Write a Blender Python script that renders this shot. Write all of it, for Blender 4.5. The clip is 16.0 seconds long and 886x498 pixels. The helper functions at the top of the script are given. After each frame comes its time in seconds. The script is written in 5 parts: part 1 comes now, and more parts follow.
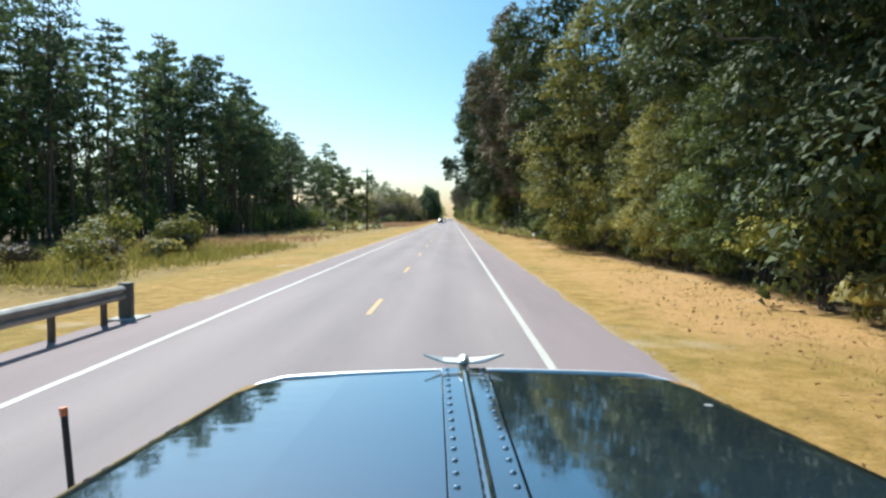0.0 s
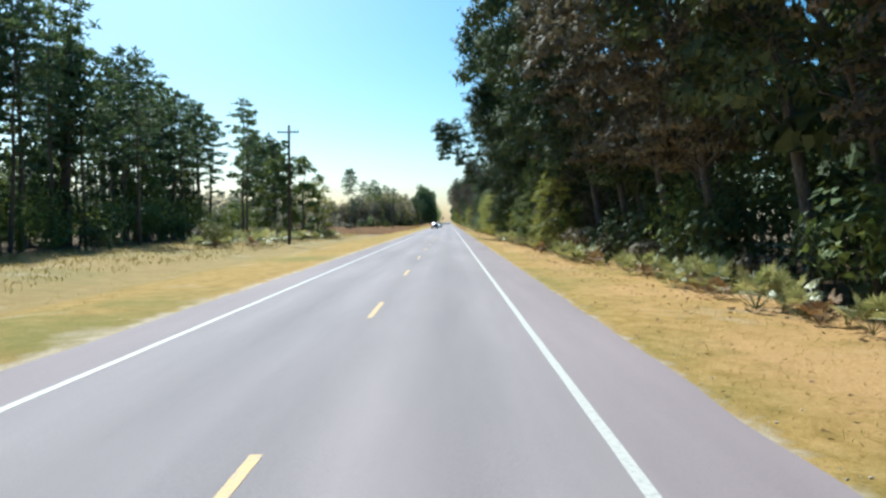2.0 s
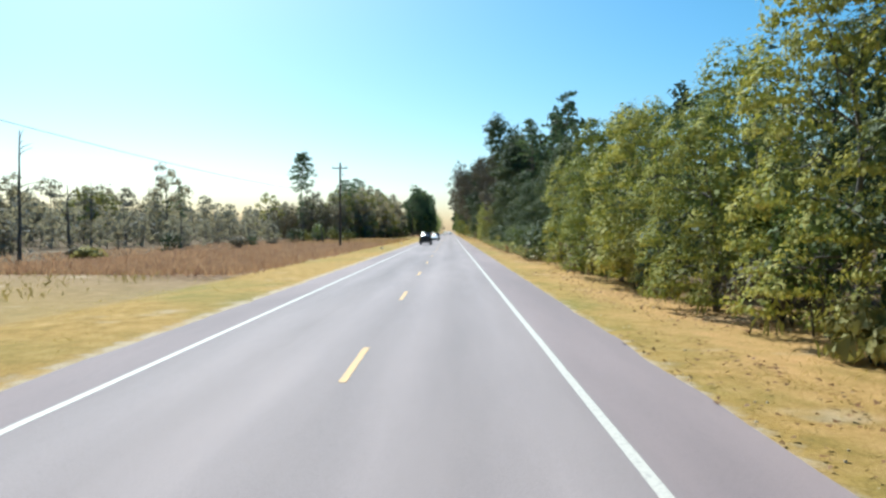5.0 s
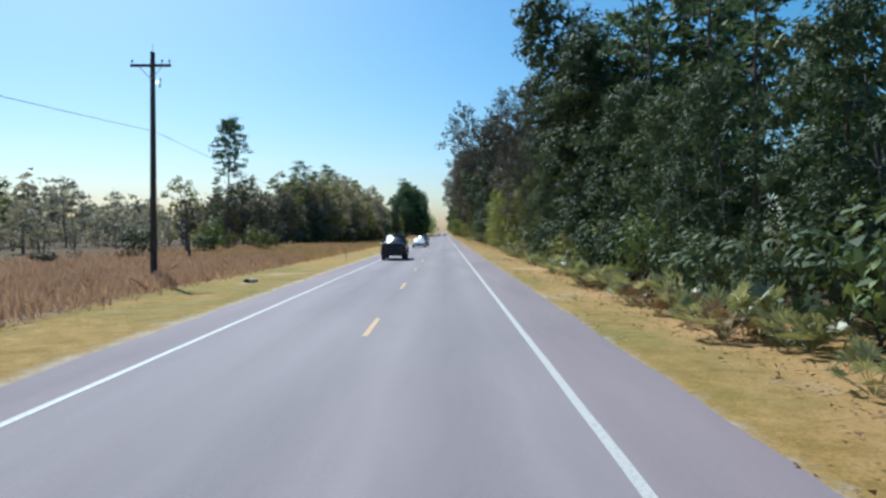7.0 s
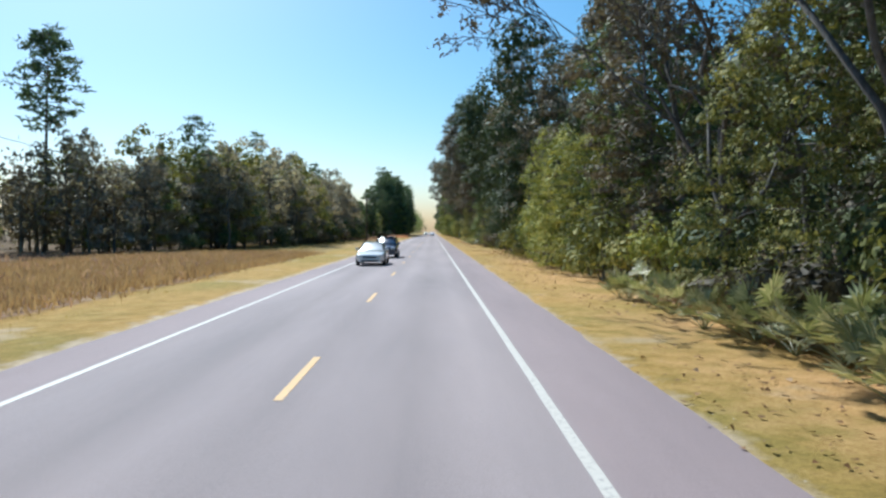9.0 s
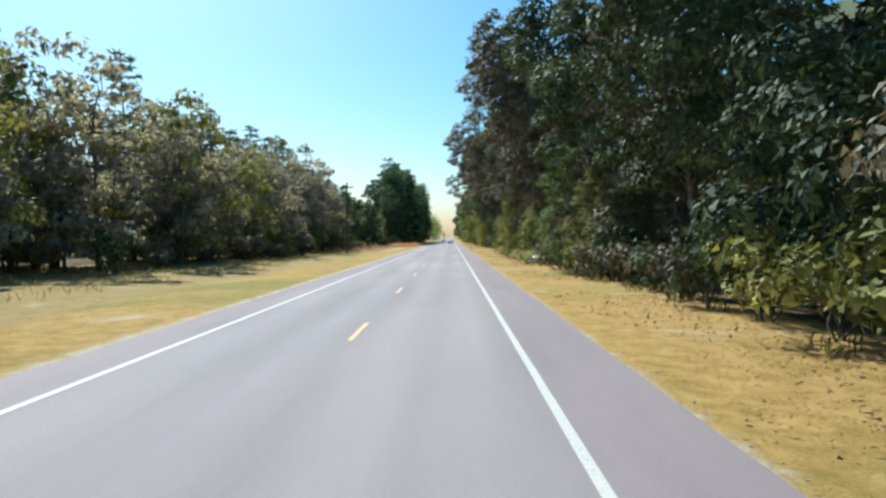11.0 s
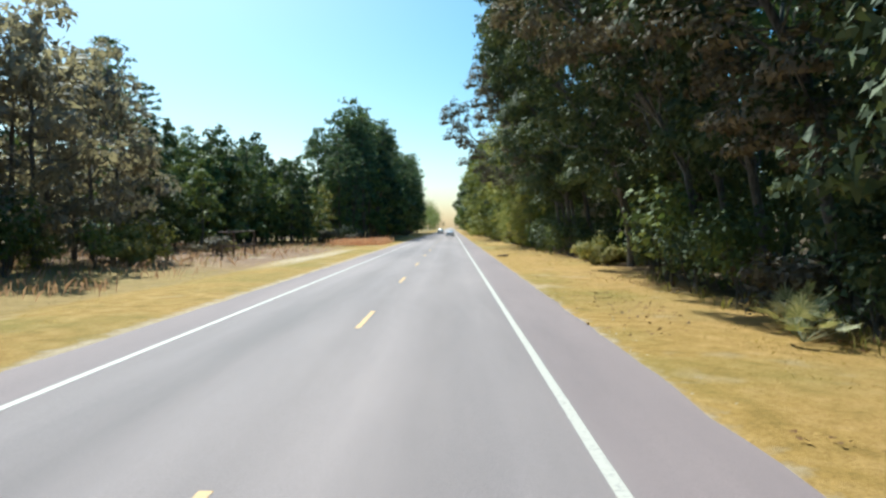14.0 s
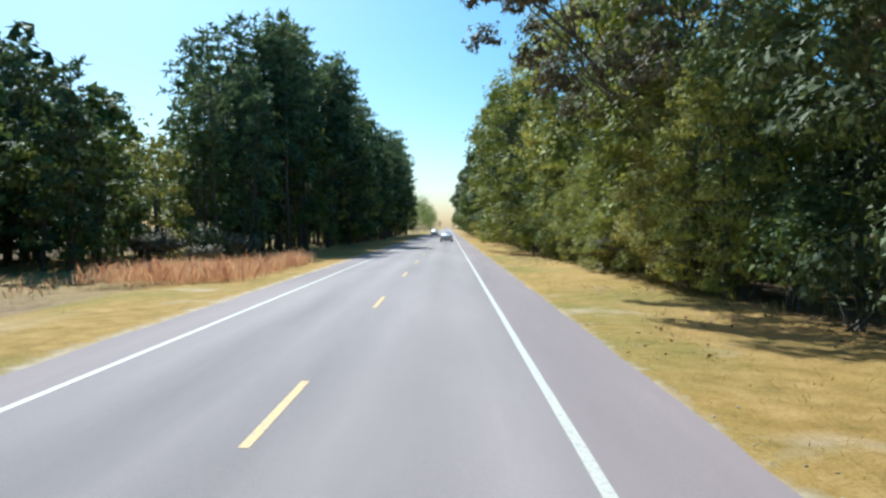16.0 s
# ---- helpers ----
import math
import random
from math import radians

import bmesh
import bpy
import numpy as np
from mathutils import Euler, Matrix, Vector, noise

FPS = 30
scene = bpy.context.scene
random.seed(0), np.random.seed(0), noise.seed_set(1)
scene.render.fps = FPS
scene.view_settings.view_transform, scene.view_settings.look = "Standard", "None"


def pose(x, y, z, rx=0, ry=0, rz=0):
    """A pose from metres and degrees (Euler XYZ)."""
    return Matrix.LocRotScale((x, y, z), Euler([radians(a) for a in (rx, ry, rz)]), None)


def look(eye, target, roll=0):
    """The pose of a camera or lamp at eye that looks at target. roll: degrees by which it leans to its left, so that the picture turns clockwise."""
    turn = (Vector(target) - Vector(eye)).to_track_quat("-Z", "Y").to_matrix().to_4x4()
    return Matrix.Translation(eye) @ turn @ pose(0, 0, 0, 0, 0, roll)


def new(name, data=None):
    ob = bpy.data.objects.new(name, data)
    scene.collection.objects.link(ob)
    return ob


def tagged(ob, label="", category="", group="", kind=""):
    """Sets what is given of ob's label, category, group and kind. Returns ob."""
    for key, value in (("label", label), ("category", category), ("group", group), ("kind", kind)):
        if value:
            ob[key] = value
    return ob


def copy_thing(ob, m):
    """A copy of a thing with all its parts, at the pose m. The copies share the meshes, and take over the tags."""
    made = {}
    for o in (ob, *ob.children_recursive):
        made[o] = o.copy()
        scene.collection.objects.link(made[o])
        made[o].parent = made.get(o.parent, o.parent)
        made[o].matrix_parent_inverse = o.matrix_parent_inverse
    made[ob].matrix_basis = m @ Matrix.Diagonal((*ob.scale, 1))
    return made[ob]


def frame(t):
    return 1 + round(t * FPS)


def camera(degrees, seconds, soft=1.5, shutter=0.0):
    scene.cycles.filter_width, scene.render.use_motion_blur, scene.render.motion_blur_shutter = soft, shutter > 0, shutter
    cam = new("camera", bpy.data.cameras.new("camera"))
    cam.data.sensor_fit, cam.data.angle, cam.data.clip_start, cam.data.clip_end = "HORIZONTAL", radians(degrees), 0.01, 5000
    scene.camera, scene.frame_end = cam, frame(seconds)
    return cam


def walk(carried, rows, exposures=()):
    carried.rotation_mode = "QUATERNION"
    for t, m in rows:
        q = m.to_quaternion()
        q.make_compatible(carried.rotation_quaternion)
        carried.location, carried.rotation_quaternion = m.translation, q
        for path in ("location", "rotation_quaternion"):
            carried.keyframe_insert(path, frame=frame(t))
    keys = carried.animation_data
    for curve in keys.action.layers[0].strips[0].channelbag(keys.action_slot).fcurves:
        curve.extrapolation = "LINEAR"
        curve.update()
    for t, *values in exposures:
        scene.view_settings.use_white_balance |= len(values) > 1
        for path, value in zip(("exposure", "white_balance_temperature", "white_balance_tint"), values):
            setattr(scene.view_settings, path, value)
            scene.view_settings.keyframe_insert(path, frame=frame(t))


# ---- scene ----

# ================= camera =================
cam = camera(65.0, 16.0, soft=2.6)
PATH = [  # seconds, x, y, height, pitch, yaw
    (0.0, 1.91, 0.00, 2.223, -2.57, 0.72),
    (0.5, 1.85, 15.30, 2.208, -2.34, 0.50),
    (1.0, 1.82, 30.60, 2.213, -2.26, 0.46),
    (1.5, 1.80, 45.90, 2.200, -2.26, 0.45),
    (2.0, 1.78, 61.20, 2.182, -2.28, 0.48),
    (2.7, 1.75, 82.62, 2.190, -2.27, 0.49),
    (3.0, 1.72, 91.80, 2.221, -2.30, 0.46),
    (3.5, 1.66, 107.10, 2.234, -2.10, 0.32),
    (4.0, 1.61, 122.28, 2.233, -1.75, 0.38),
    (4.5, 1.58, 137.23, 2.240, -1.57, 0.61),
    (7.0, 1.68, 208.42, 2.215, -1.41, 0.12),
    (7.5, 1.80, 222.07, 2.160, -1.14, 0.11),
    (8.0, 1.86, 235.72, 2.142, -1.12, -0.11),
    (8.5, 1.93, 249.37, 2.145, -1.34, -0.35),
    (9.0, 1.95, 263.02, 2.150, -1.47, -0.86),
    (11.5, 2.11, 332.52, 2.135, -0.80, 1.01),
    (12.0, 2.01, 346.68, 2.122, -0.73, 1.13),
    (12.5, 1.99, 360.83, 2.137, -0.87, 1.26),
    (13.0, 1.98, 374.98, 2.148, -1.15, 1.19),
    (13.5, 1.97, 389.13, 2.168, -1.57, 0.91),
    (14.0, 2.00, 403.28, 2.174, -1.80, 0.68),
    (14.5, 2.04, 417.43, 2.168, -1.73, 0.47),
    (15.0, 2.06, 431.58, 2.177, -1.69, 0.30),
    (15.5, 2.05, 445.73, 2.198, -1.72, 0.25),
    (16.0, 2.06, 459.88, 2.237, -1.79, 0.46),
]
EXPOSURE = [(0.0, 0.82, 5850, 1), (0.8, 0.82, 5620, -1), (2.0, 0.84, 5480, -2), (4.0, 0.86, 5680, -3), (5.5, 0.80, 5700, 0), (7.0, 0.38, 5270, 2), (8.0, 0.34, 5400, 1), (8.5, 0.34, 5260, 2), (9.0, 0.64, 5550, 3), (10.5, 0.76, 5520, -2), (14.3, 0.86, 5760, -4), (16.0, 0.84, 5470, -2)]
walk(cam, [(t, pose(x, y, z, 90 + p, 0, w)) for t, x, y, z, p, w in PATH], EXPOSURE)

# ================= light =================
SUN_EL, SUN_AZ = 46.0, 29.0          # degrees up, and degrees from straight ahead towards the left
world = bpy.data.worlds.new("sky")
scene.world = world
world.use_nodes = True
wn = world.node_tree.nodes
sky = wn.new("ShaderNodeTexSky")
sky.sky_type = "NISHITA"
sky.sun_disc = False
sky.sun_elevation = radians(SUN_EL)
sky.sun_rotation = radians(-SUN_AZ)
sky.air_density, sky.dust_density, sky.ozone_density = 1.0, 1.3, 2.3
wn["Background"].inputs["Strength"].default_value = 0.080
rich = wn.new("ShaderNodeHueSaturation")
rich.inputs["Hue"].default_value, rich.inputs["Saturation"].default_value = 0.484, 1.4
world.node_tree.links.new(sky.outputs[0], rich.inputs["Color"])
world.node_tree.links.new(rich.outputs[0], wn["Background"].inputs["Color"])
sun = new("sun", bpy.data.lights.new("sun", "SUN"))
sun.data.energy, sun.data.angle, sun.data.color = 4.6, radians(0.55), (1.0, 0.95, 0.86)
sd = Vector((-math.sin(radians(SUN_AZ)) * math.cos(radians(SUN_EL)), math.cos(radians(SUN_AZ)) * math.cos(radians(SUN_EL)), math.sin(radians(SUN_EL))))
sun.matrix_world = look(sd * 300, (0, 0, 0))


# ================= materials =================
def material(name):
    m = bpy.data.materials.new(name)
    m.use_nodes = True
    nt = m.node_tree
    return m, nt, nt.nodes, nt.links, nt.nodes["Principled BSDF"]


def ramp(nodes, stops):
    r = nodes.new("ShaderNodeValToRGB")
    e = r.color_ramp.elements
    e[0].position, e[0].color = stops[0][0], (*stops[0][1], 1)
    e[1].position, e[1].color = stops[-1][0], (*stops[-1][1], 1)
    for p, c in stops[1:-1]:
        k = e.new(p)
        k.color = (*c, 1)
    return r


def noise_tex(nt, scale, detail=4.0, rough=0.6, coord="Object", stretch=None):
    tc = nt.nodes.new("ShaderNodeTexCoord")
    n = nt.nodes.new("ShaderNodeTexNoise")
    n.inputs["Scale"].default_value, n.inputs["Detail"].default_value, n.inputs["Roughness"].default_value = scale, detail, rough
    if stretch:
        mp = nt.nodes.new("ShaderNodeMapping")
        mp.inputs["Scale"].default_value = stretch
        nt.links.new(tc.outputs[coord], mp.inputs[0])
        nt.links.new(mp.outputs[0], n.inputs["Vector"])
    else:
        nt.links.new(tc.outputs[coord], n.inputs["Vector"])
    return n


def mix(nt, a, b, fac, mode="MIX"):
    """Mixes two colours; each is a socket or a colour, fac a socket or a number."""
    x = nt.nodes.new("ShaderNodeMix")
    x.data_type, x.blend_type = "RGBA", mode
    for v, i in ((fac, 0), (a, 6), (b, 7)):
        if isinstance(v, bpy.types.NodeSocket):
            nt.links.new(v, x.inputs[i])
        else:
            x.inputs[i].default_value = v if i == 0 else (*v, 1)
    return x.outputs[2]


def bump(nt, bsdf, height, strength, dist):
    b = nt.nodes.new("ShaderNodeBump")
    b.inputs["Strength"].default_value, b.inputs["Distance"].default_value = strength, dist
    nt.links.new(height, b.inputs["Height"])
    nt.links.new(b.outputs[0], bsdf.inputs["Normal"])


def plain(name, col, rough=0.6, metal=0.0, var=0.12, scale=6.0, bumps=0.0, coat=0.0):
    m, nt, ns, ls, b = material(name)
    n = noise_tex(nt, scale, 5)
    dark, light = tuple(c * (1 - var) for c in col), tuple(min(1, c * (1 + var)) for c in col)
    r = ramp(ns, [(0.3, dark), (0.7, light)])
    ls.new(n.outputs[0], r.inputs[0])
    ls.new(r.outputs[0], b.inputs["Base Color"])
    b.inputs["Roughness"].default_value, b.inputs["Metallic"].default_value = rough, metal
    b.inputs["Coat Weight"].default_value = coat
    if bumps:
        bump(nt, b, n.outputs[0], bumps, 0.02)
    return m


def foliage(name, dark, mid, light, rough=0.65, trans=0.32, gloss=0.18):
    """Leaves: colour differs from leaf to leaf, from bough to bough and from tree to tree; light also shines through."""
    m, nt, ns, ls, b = material(name)
    geo = ns.new("ShaderNodeNewGeometry")
    info = ns.new("ShaderNodeObjectInfo")
    n = noise_tex(nt, 0.7, 3)
    a1 = ns.new("ShaderNodeMath"); a1.operation = "MULTIPLY"; a1.inputs[1].default_value = 0.30
    ls.new(geo.outputs["Random Per Island"], a1.inputs[0])
    a2 = ns.new("ShaderNodeMath"); a2.operation = "MULTIPLY_ADD"; a2.inputs[1].default_value = 0.95
    ls.new(n.outputs[0], a2.inputs[0]); ls.new(a1.outputs[0], a2.inputs[2])
    a3 = ns.new("ShaderNodeMath"); a3.operation = "MULTIPLY_ADD"; a3.inputs[1].default_value = 0.3
    ls.new(info.outputs["Random"], a3.inputs[0]); ls.new(a2.outputs[0], a3.inputs[2])
    r = ramp(ns, [(0.35, dark), (0.72, mid), (1.0, light)])
    ls.new(a3.outputs[0], r.inputs[0])
    ls.new(r.outputs[0], b.inputs["Base Color"])
    b.inputs["Roughness"].default_value = rough
    b.inputs["Specular IOR Level"].default_value = gloss
    tr = ns.new("ShaderNodeBsdfTranslucent")
    ls.new(mix(nt, r.outputs[0], (1.0, 0.9, 0.25), 0.5, "MULTIPLY"), tr.inputs["Color"])
    mx = ns.new("ShaderNodeMixShader")
    mx.inputs[0].default_value = trans
    ls.new(b.outputs[0], mx.inputs[1]); ls.new(tr.outputs[0], mx.inputs[2])
    ls.new(mx.outputs[0], ns["Material Output"].inputs["Surface"])
    return m


LEAF_GREEN = foliage("leaf_green", (0.040, 0.062, 0.022), (0.115, 0.155, 0.052), (0.26, 0.295, 0.10), trans=0.25)
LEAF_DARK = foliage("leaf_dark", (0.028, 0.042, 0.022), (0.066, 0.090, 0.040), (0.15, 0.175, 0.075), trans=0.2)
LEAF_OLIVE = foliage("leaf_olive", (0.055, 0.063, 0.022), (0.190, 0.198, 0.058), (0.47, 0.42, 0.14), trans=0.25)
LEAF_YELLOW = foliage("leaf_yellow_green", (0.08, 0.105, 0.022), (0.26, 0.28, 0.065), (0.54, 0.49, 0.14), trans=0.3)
LEAF_BROWN = foliage("leaf_brown", (0.055, 0.046, 0.034), (0.14, 0.116, 0.080), (0.27, 0.225, 0.15), trans=0.2)
# Grey foliage, lightened so its colour also carries the haze of distance.
LEAF_GREY_HAZED = foliage("moss_grey_hazed", (0.14, 0.13, 0.115), (0.29, 0.265, 0.23), (0.48, 0.44, 0.37), trans=0.42)
NEEDLE = foliage("pine_needles", (0.037, 0.061, 0.038), (0.093, 0.138, 0.075), (0.20, 0.25, 0.125), trans=0.3)
FROND = foliage("palmetto_frond", (0.12, 0.14, 0.055), (0.27, 0.285, 0.13), (0.52, 0.48, 0.29), rough=0.38, trans=0.3, gloss=0.5)
DRY_FROND = foliage("dry_frond", (0.13, 0.075, 0.04), (0.28, 0.18, 0.105), (0.46, 0.33, 0.21), trans=0.15)
SEDGE = foliage("broomsedge", (0.235, 0.140, 0.112), (0.37, 0.232, 0.188), (0.51, 0.35, 0.275), trans=0.45)
# Greyish brown leaves with distance haze mixed into the colour.
LEAF_SCRUB_HAZED = foliage("leaf_scrub_hazed", (0.15, 0.132, 0.108), (0.285, 0.252, 0.20), (0.46, 0.405, 0.32), trans=0.45)
TAN_SEDGE = foliage("tan_sedge", (0.20, 0.125, 0.075), (0.325, 0.21, 0.125), (0.46, 0.325, 0.20), trans=0.45)
DRY_WEED = foliage("dry_grass_blades", (0.14, 0.12, 0.035), (0.29, 0.23, 0.08), (0.44, 0.35, 0.15), trans=0.3)
PINK_GRASS = foliage("pink_seed_heads", (0.32, 0.15, 0.11), (0.54, 0.29, 0.22), (0.68, 0.44, 0.34), trans=0.45)
FALLEN = foliage("fallen_leaf", (0.075, 0.040, 0.018), (0.17, 0.085, 0.034), (0.30, 0.16, 0.07), trans=0.1)


def card_material(name, low, high):
    """Weathered cardboard: blotched, matt, finely ribbed."""
    m, nt, ns, ls, b = material(name)
    r = ramp(ns, [(0.3, low), (0.7, high)])
    ls.new(noise_tex(nt, 9, 5).outputs[0], r.inputs[0])
    ls.new(r.outputs[0], b.inputs["Base Color"])
    b.inputs["Roughness"].default_value = 0.9
    bump(nt, b, noise_tex(nt, 60, 3).outputs[0], 0.3, 0.004)
    return m


CARDBOARD = card_material("damp_cardboard", (0.10, 0.058, 0.045), (0.19, 0.115, 0.09))
PALE_CARD = card_material("torn_cardboard", (0.36, 0.28, 0.19), (0.55, 0.44, 0.32))
MOWN = foliage("mown_grass_blades", (0.24, 0.185, 0.055), (0.37, 0.27, 0.085), (0.50, 0.37, 0.14), trans=0.5)
WEED = foliage("weed_leaves", (0.115, 0.112, 0.034), (0.26, 0.24, 0.078), (0.42, 0.37, 0.15), trans=0.35)
RED_LEAF = foliage("red_leaves", (0.30, 0.05, 0.035), (0.58, 0.12, 0.08), (0.75, 0.26, 0.18), trans=0.35)




def bark_material(name, dark, light):
    m, nt, ns, ls, b = material(name)
    n = noise_tex(nt, 9, 6, 0.7, stretch=(1, 1, 0.22))
    r = ramp(ns, [(0.35, dark), (0.68, light)])
    ls.new(n.outputs[0], r.inputs[0])
    ls.new(r.outputs[0], b.inputs["Base Color"])
    b.inputs["Roughness"].default_value = 0.9
    bump(nt, b, n.outputs[0], 0.8, 0.04)
    return m


BARK_PINE = bark_material("pine_bark", (0.06, 0.042, 0.03), (0.20, 0.14, 0.10))
BARK_GREY = bark_material("grey_twigs", (0.06, 0.053, 0.048), (0.165, 0.148, 0.135))
BARK_OAK = bark_material("oak_bark", (0.05, 0.045, 0.04), (0.19, 0.17, 0.145))
POLE_WOOD = bark_material("creosoted_wood", (0.045, 0.033, 0.026), (0.12, 0.09, 0.07))
FENCE_WOOD = bark_material("weathered_wood", (0.08, 0.055, 0.045), (0.20, 0.15, 0.12))
GALV = plain("galvanised_steel", (0.50, 0.51, 0.53), 0.42, 0.85, 0.2, 4, 0.1)
RAIL_STEEL = plain("weathered_rail_steel", (0.30, 0.285, 0.265), 0.55, 0.45, 0.25, 3, 0.1)
CERAMIC = plain("grey_ceramic", (0.30, 0.31, 0.33), 0.25)
CONCRETE = plain("concrete", (0.42, 0.40, 0.36), 0.9, 0, 0.2, 8, 0.3)


def asphalt_material():
    m, nt, ns, ls, b = material("worn_asphalt")
    fine = noise_tex(nt, 90, 3, 0.8)
    wide = noise_tex(nt, 0.35, 5, 0.6, stretch=(1, 0.12, 1))
    r = ramp(ns, [(0.3, (0.212, 0.178, 0.177)), (0.7, (0.328, 0.276, 0.275))])
    ls.new(fine.outputs[0], r.inputs[0])
    r2 = ramp(ns, [(0.3, (0.78, 0.78, 0.80)), (0.7, (1.12, 1.1, 1.1))])
    ls.new(wide.outputs[0], r2.inputs[0])
    c = mix(nt, r.outputs[0], r2.outputs[0], 1.0, "MULTIPLY")
    # wheel tracks polished a little lighter, oil line between them darker, shoulders redder
    tc = ns.new("ShaderNodeTexCoord")
    sx = ns.new("ShaderNodeSeparateXYZ")
    ls.new(tc.outputs["Object"], sx.inputs[0])
    ab = ns.new("ShaderNodeMath"); ab.operation = "ABSOLUTE"
    ls.new(sx.outputs[0], ab.inputs[0])
    band = ramp(ns, [(0.0, (0.92, 0.92, 0.92)), (0.14, (1.06, 1.06, 1.06)), (0.28, (0.9, 0.9, 0.9)), (0.44, (1.06, 1.06, 1.06)), (0.56, (0.95, 0.95, 0.95)), (0.60, (0.95, 0.90, 0.91)), (1.0, (0.92, 0.86, 0.87))])
    dv = ns.new("ShaderNodeMath"); dv.operation = "DIVIDE"; dv.inputs[1].default_value = 6.0
    ls.new(ab.outputs[0], dv.inputs[0])
    ls.new(dv.outputs[0], band.inputs[0])
    c = mix(nt, c, band.outputs[0], 1.0, "MULTIPLY")
    ls.new(c, b.inputs["Base Color"])
    b.inputs["Roughness"].default_value = 0.85
    b.inputs["Specular IOR Level"].default_value = 0.25
    bump(nt, b, fine.outputs[0], 0.5, 0.01)
    return m


def paint_material(name, col, worn):
    m, nt, ns, ls, b = material(name)
    n = noise_tex(nt, 14, 6, 0.7)
    r = ramp(ns, [(0.34, worn), (0.50, col)])
    ls.new(n.outputs[0], r.inputs[0])
    ls.new(r.outputs[0], b.inputs["Base Color"])
    b.inputs["Roughness"].default_value = 0.7
    return m


def ground_material():
    """Mown verge, sandy soil, tall dead grass and leaf litter, by distance from the road with ragged borders."""
    m, nt, ns, ls, b = material("verge_and_soil")
    tc = ns.new("ShaderNodeTexCoord")
    sx = ns.new("ShaderNodeSeparateXYZ")
    ls.new(tc.outputs["Object"], sx.inputs[0])
    big = noise_tex(nt, 0.25, 4)
    mid = noise_tex(nt, 1.7, 5)
    fine = noise_tex(nt, 17, 6, 0.85)
    grass = ramp(ns, [(0.28, (0.25, 0.165, 0.048)), (0.5, (0.38, 0.238, 0.076)), (0.75, (0.50, 0.325, 0.130))])
    ls.new(mid.outputs[0], grass.inputs[0])
    speck = ramp(ns, [(0.32, (0.45, 0.43, 0.36)), (0.5, (0.95, 0.95, 0.9)), (0.68, (1.3, 1.28, 1.2))])
    ls.new(fine.outputs[0], speck.inputs[0])
    g = mix(nt, grass.outputs[0], speck.outputs[0], 0.8, "MULTIPLY")
    patch = noise_tex(nt, 0.09, 5, 0.65)
    green = ramp(ns, [(0.47, (0, 0, 0)), (0.66, (0.75, 0.75, 0.75))])
    ls.new(patch.outputs[0], green.inputs[0])
    g = mix(nt, g, mix(nt, (0.20, 0.185, 0.05), speck.outputs[0], 0.8, "MULTIPLY"), green.outputs[0])
    sand = ramp(ns, [(0.3, (0.36, 0.27, 0.17)), (0.7, (0.58, 0.47, 0.34))])
    ls.new(fine.outputs[0], sand.inputs[0])
    litter = ramp(ns, [(0.3, (0.05, 0.035, 0.02)), (0.55, (0.13, 0.085, 0.045)), (0.8, (0.24, 0.16, 0.085))])
    ls.new(fine.outputs[0], litter.inputs[0])
    field = ramp(ns, [(0.3, (0.16, 0.100, 0.068)), (0.5, (0.25, 0.158, 0.105)), (0.75, (0.34, 0.235, 0.150))])
    ls.new(mid.outputs[0], field.inputs[0])

    def edge(axis_socket, at, soft, wobble):
        a = ns.new("ShaderNodeMath"); a.operation = "MULTIPLY_ADD"; a.inputs[1].default_value = wobble; 
        ls.new(mid.outputs[0], a.inputs[0]); ls.new(axis_socket, a.inputs[2])
        r = ns.new("ShaderNodeMapRange")
        r.inputs["From Min"].default_value, r.inputs["From Max"].default_value = at - soft + wobble / 2, at + soft + wobble / 2
        ls.new(a.outputs[0], r.inputs[0])
        return r.outputs[0]

    neg = ns.new("ShaderNodeMath"); neg.operation = "MULTIPLY"; neg.inputs[1].default_value = -1
    ls.new(sx.outputs[0], neg.inputs[0])
    f0, f1 = edge(sx.outputs[1], 184.0, 10.0, 12.0), edge(sx.outputs[1], 332.0, 10.0, 12.0)
    past = ns.new("ShaderNodeMath"); past.operation = "SUBTRACT"; past.inputs[0].default_value = 1.0
    ls.new(f1, past.inputs[1])
    span = ns.new("ShaderNodeMath"); span.operation = "MULTIPLY"
    ls.new(f0, span.inputs[0]); ls.new(past.outputs[0], span.inputs[1])
    tan = mix(nt, g, (0.27, 0.20, 0.095), 0.55)
    past2 = ns.new("ShaderNodeMath"); past2.operation = "SUBTRACT"; past2.inputs[0].default_value = 1.0
    ls.new(edge(sx.outputs[1], 484.0, 8.0, 10.0), past2.inputs[1])
    span2 = ns.new("ShaderNodeMath"); span2.operation = "MULTIPLY_ADD"
    ls.new(edge(sx.outputs[1], 446.0, 6.0, 10.0), span2.inputs[0]); ls.new(past2.outputs[0], span2.inputs[1]); ls.new(span.outputs[0], span2.inputs[2])
    open_field = mix(nt, tan, field.outputs[0], span2.outputs[0])
    c = mix(nt, g, open_field, edge(neg.outputs[0], 10.2, 0.5, 3.0))
    c = mix(nt, c, litter.outputs[0], edge(neg.outputs[0], 27.0, 2.0, 6.0))
    # dry straw and fallen leaves thicken over the verge towards the right-hand trees
    straw = ramp(ns, [(0.30, (0.24, 0.125, 0.052)), (0.44, (0.45, 0.255, 0.105)), (0.62, (0.58, 0.37, 0.17))])
    ls.new(fine.outputs[0], straw.inputs[0])
    dry = ramp(ns, [(0.36, (0, 0, 0)), (0.56, (0.85, 0.85, 0.85))])
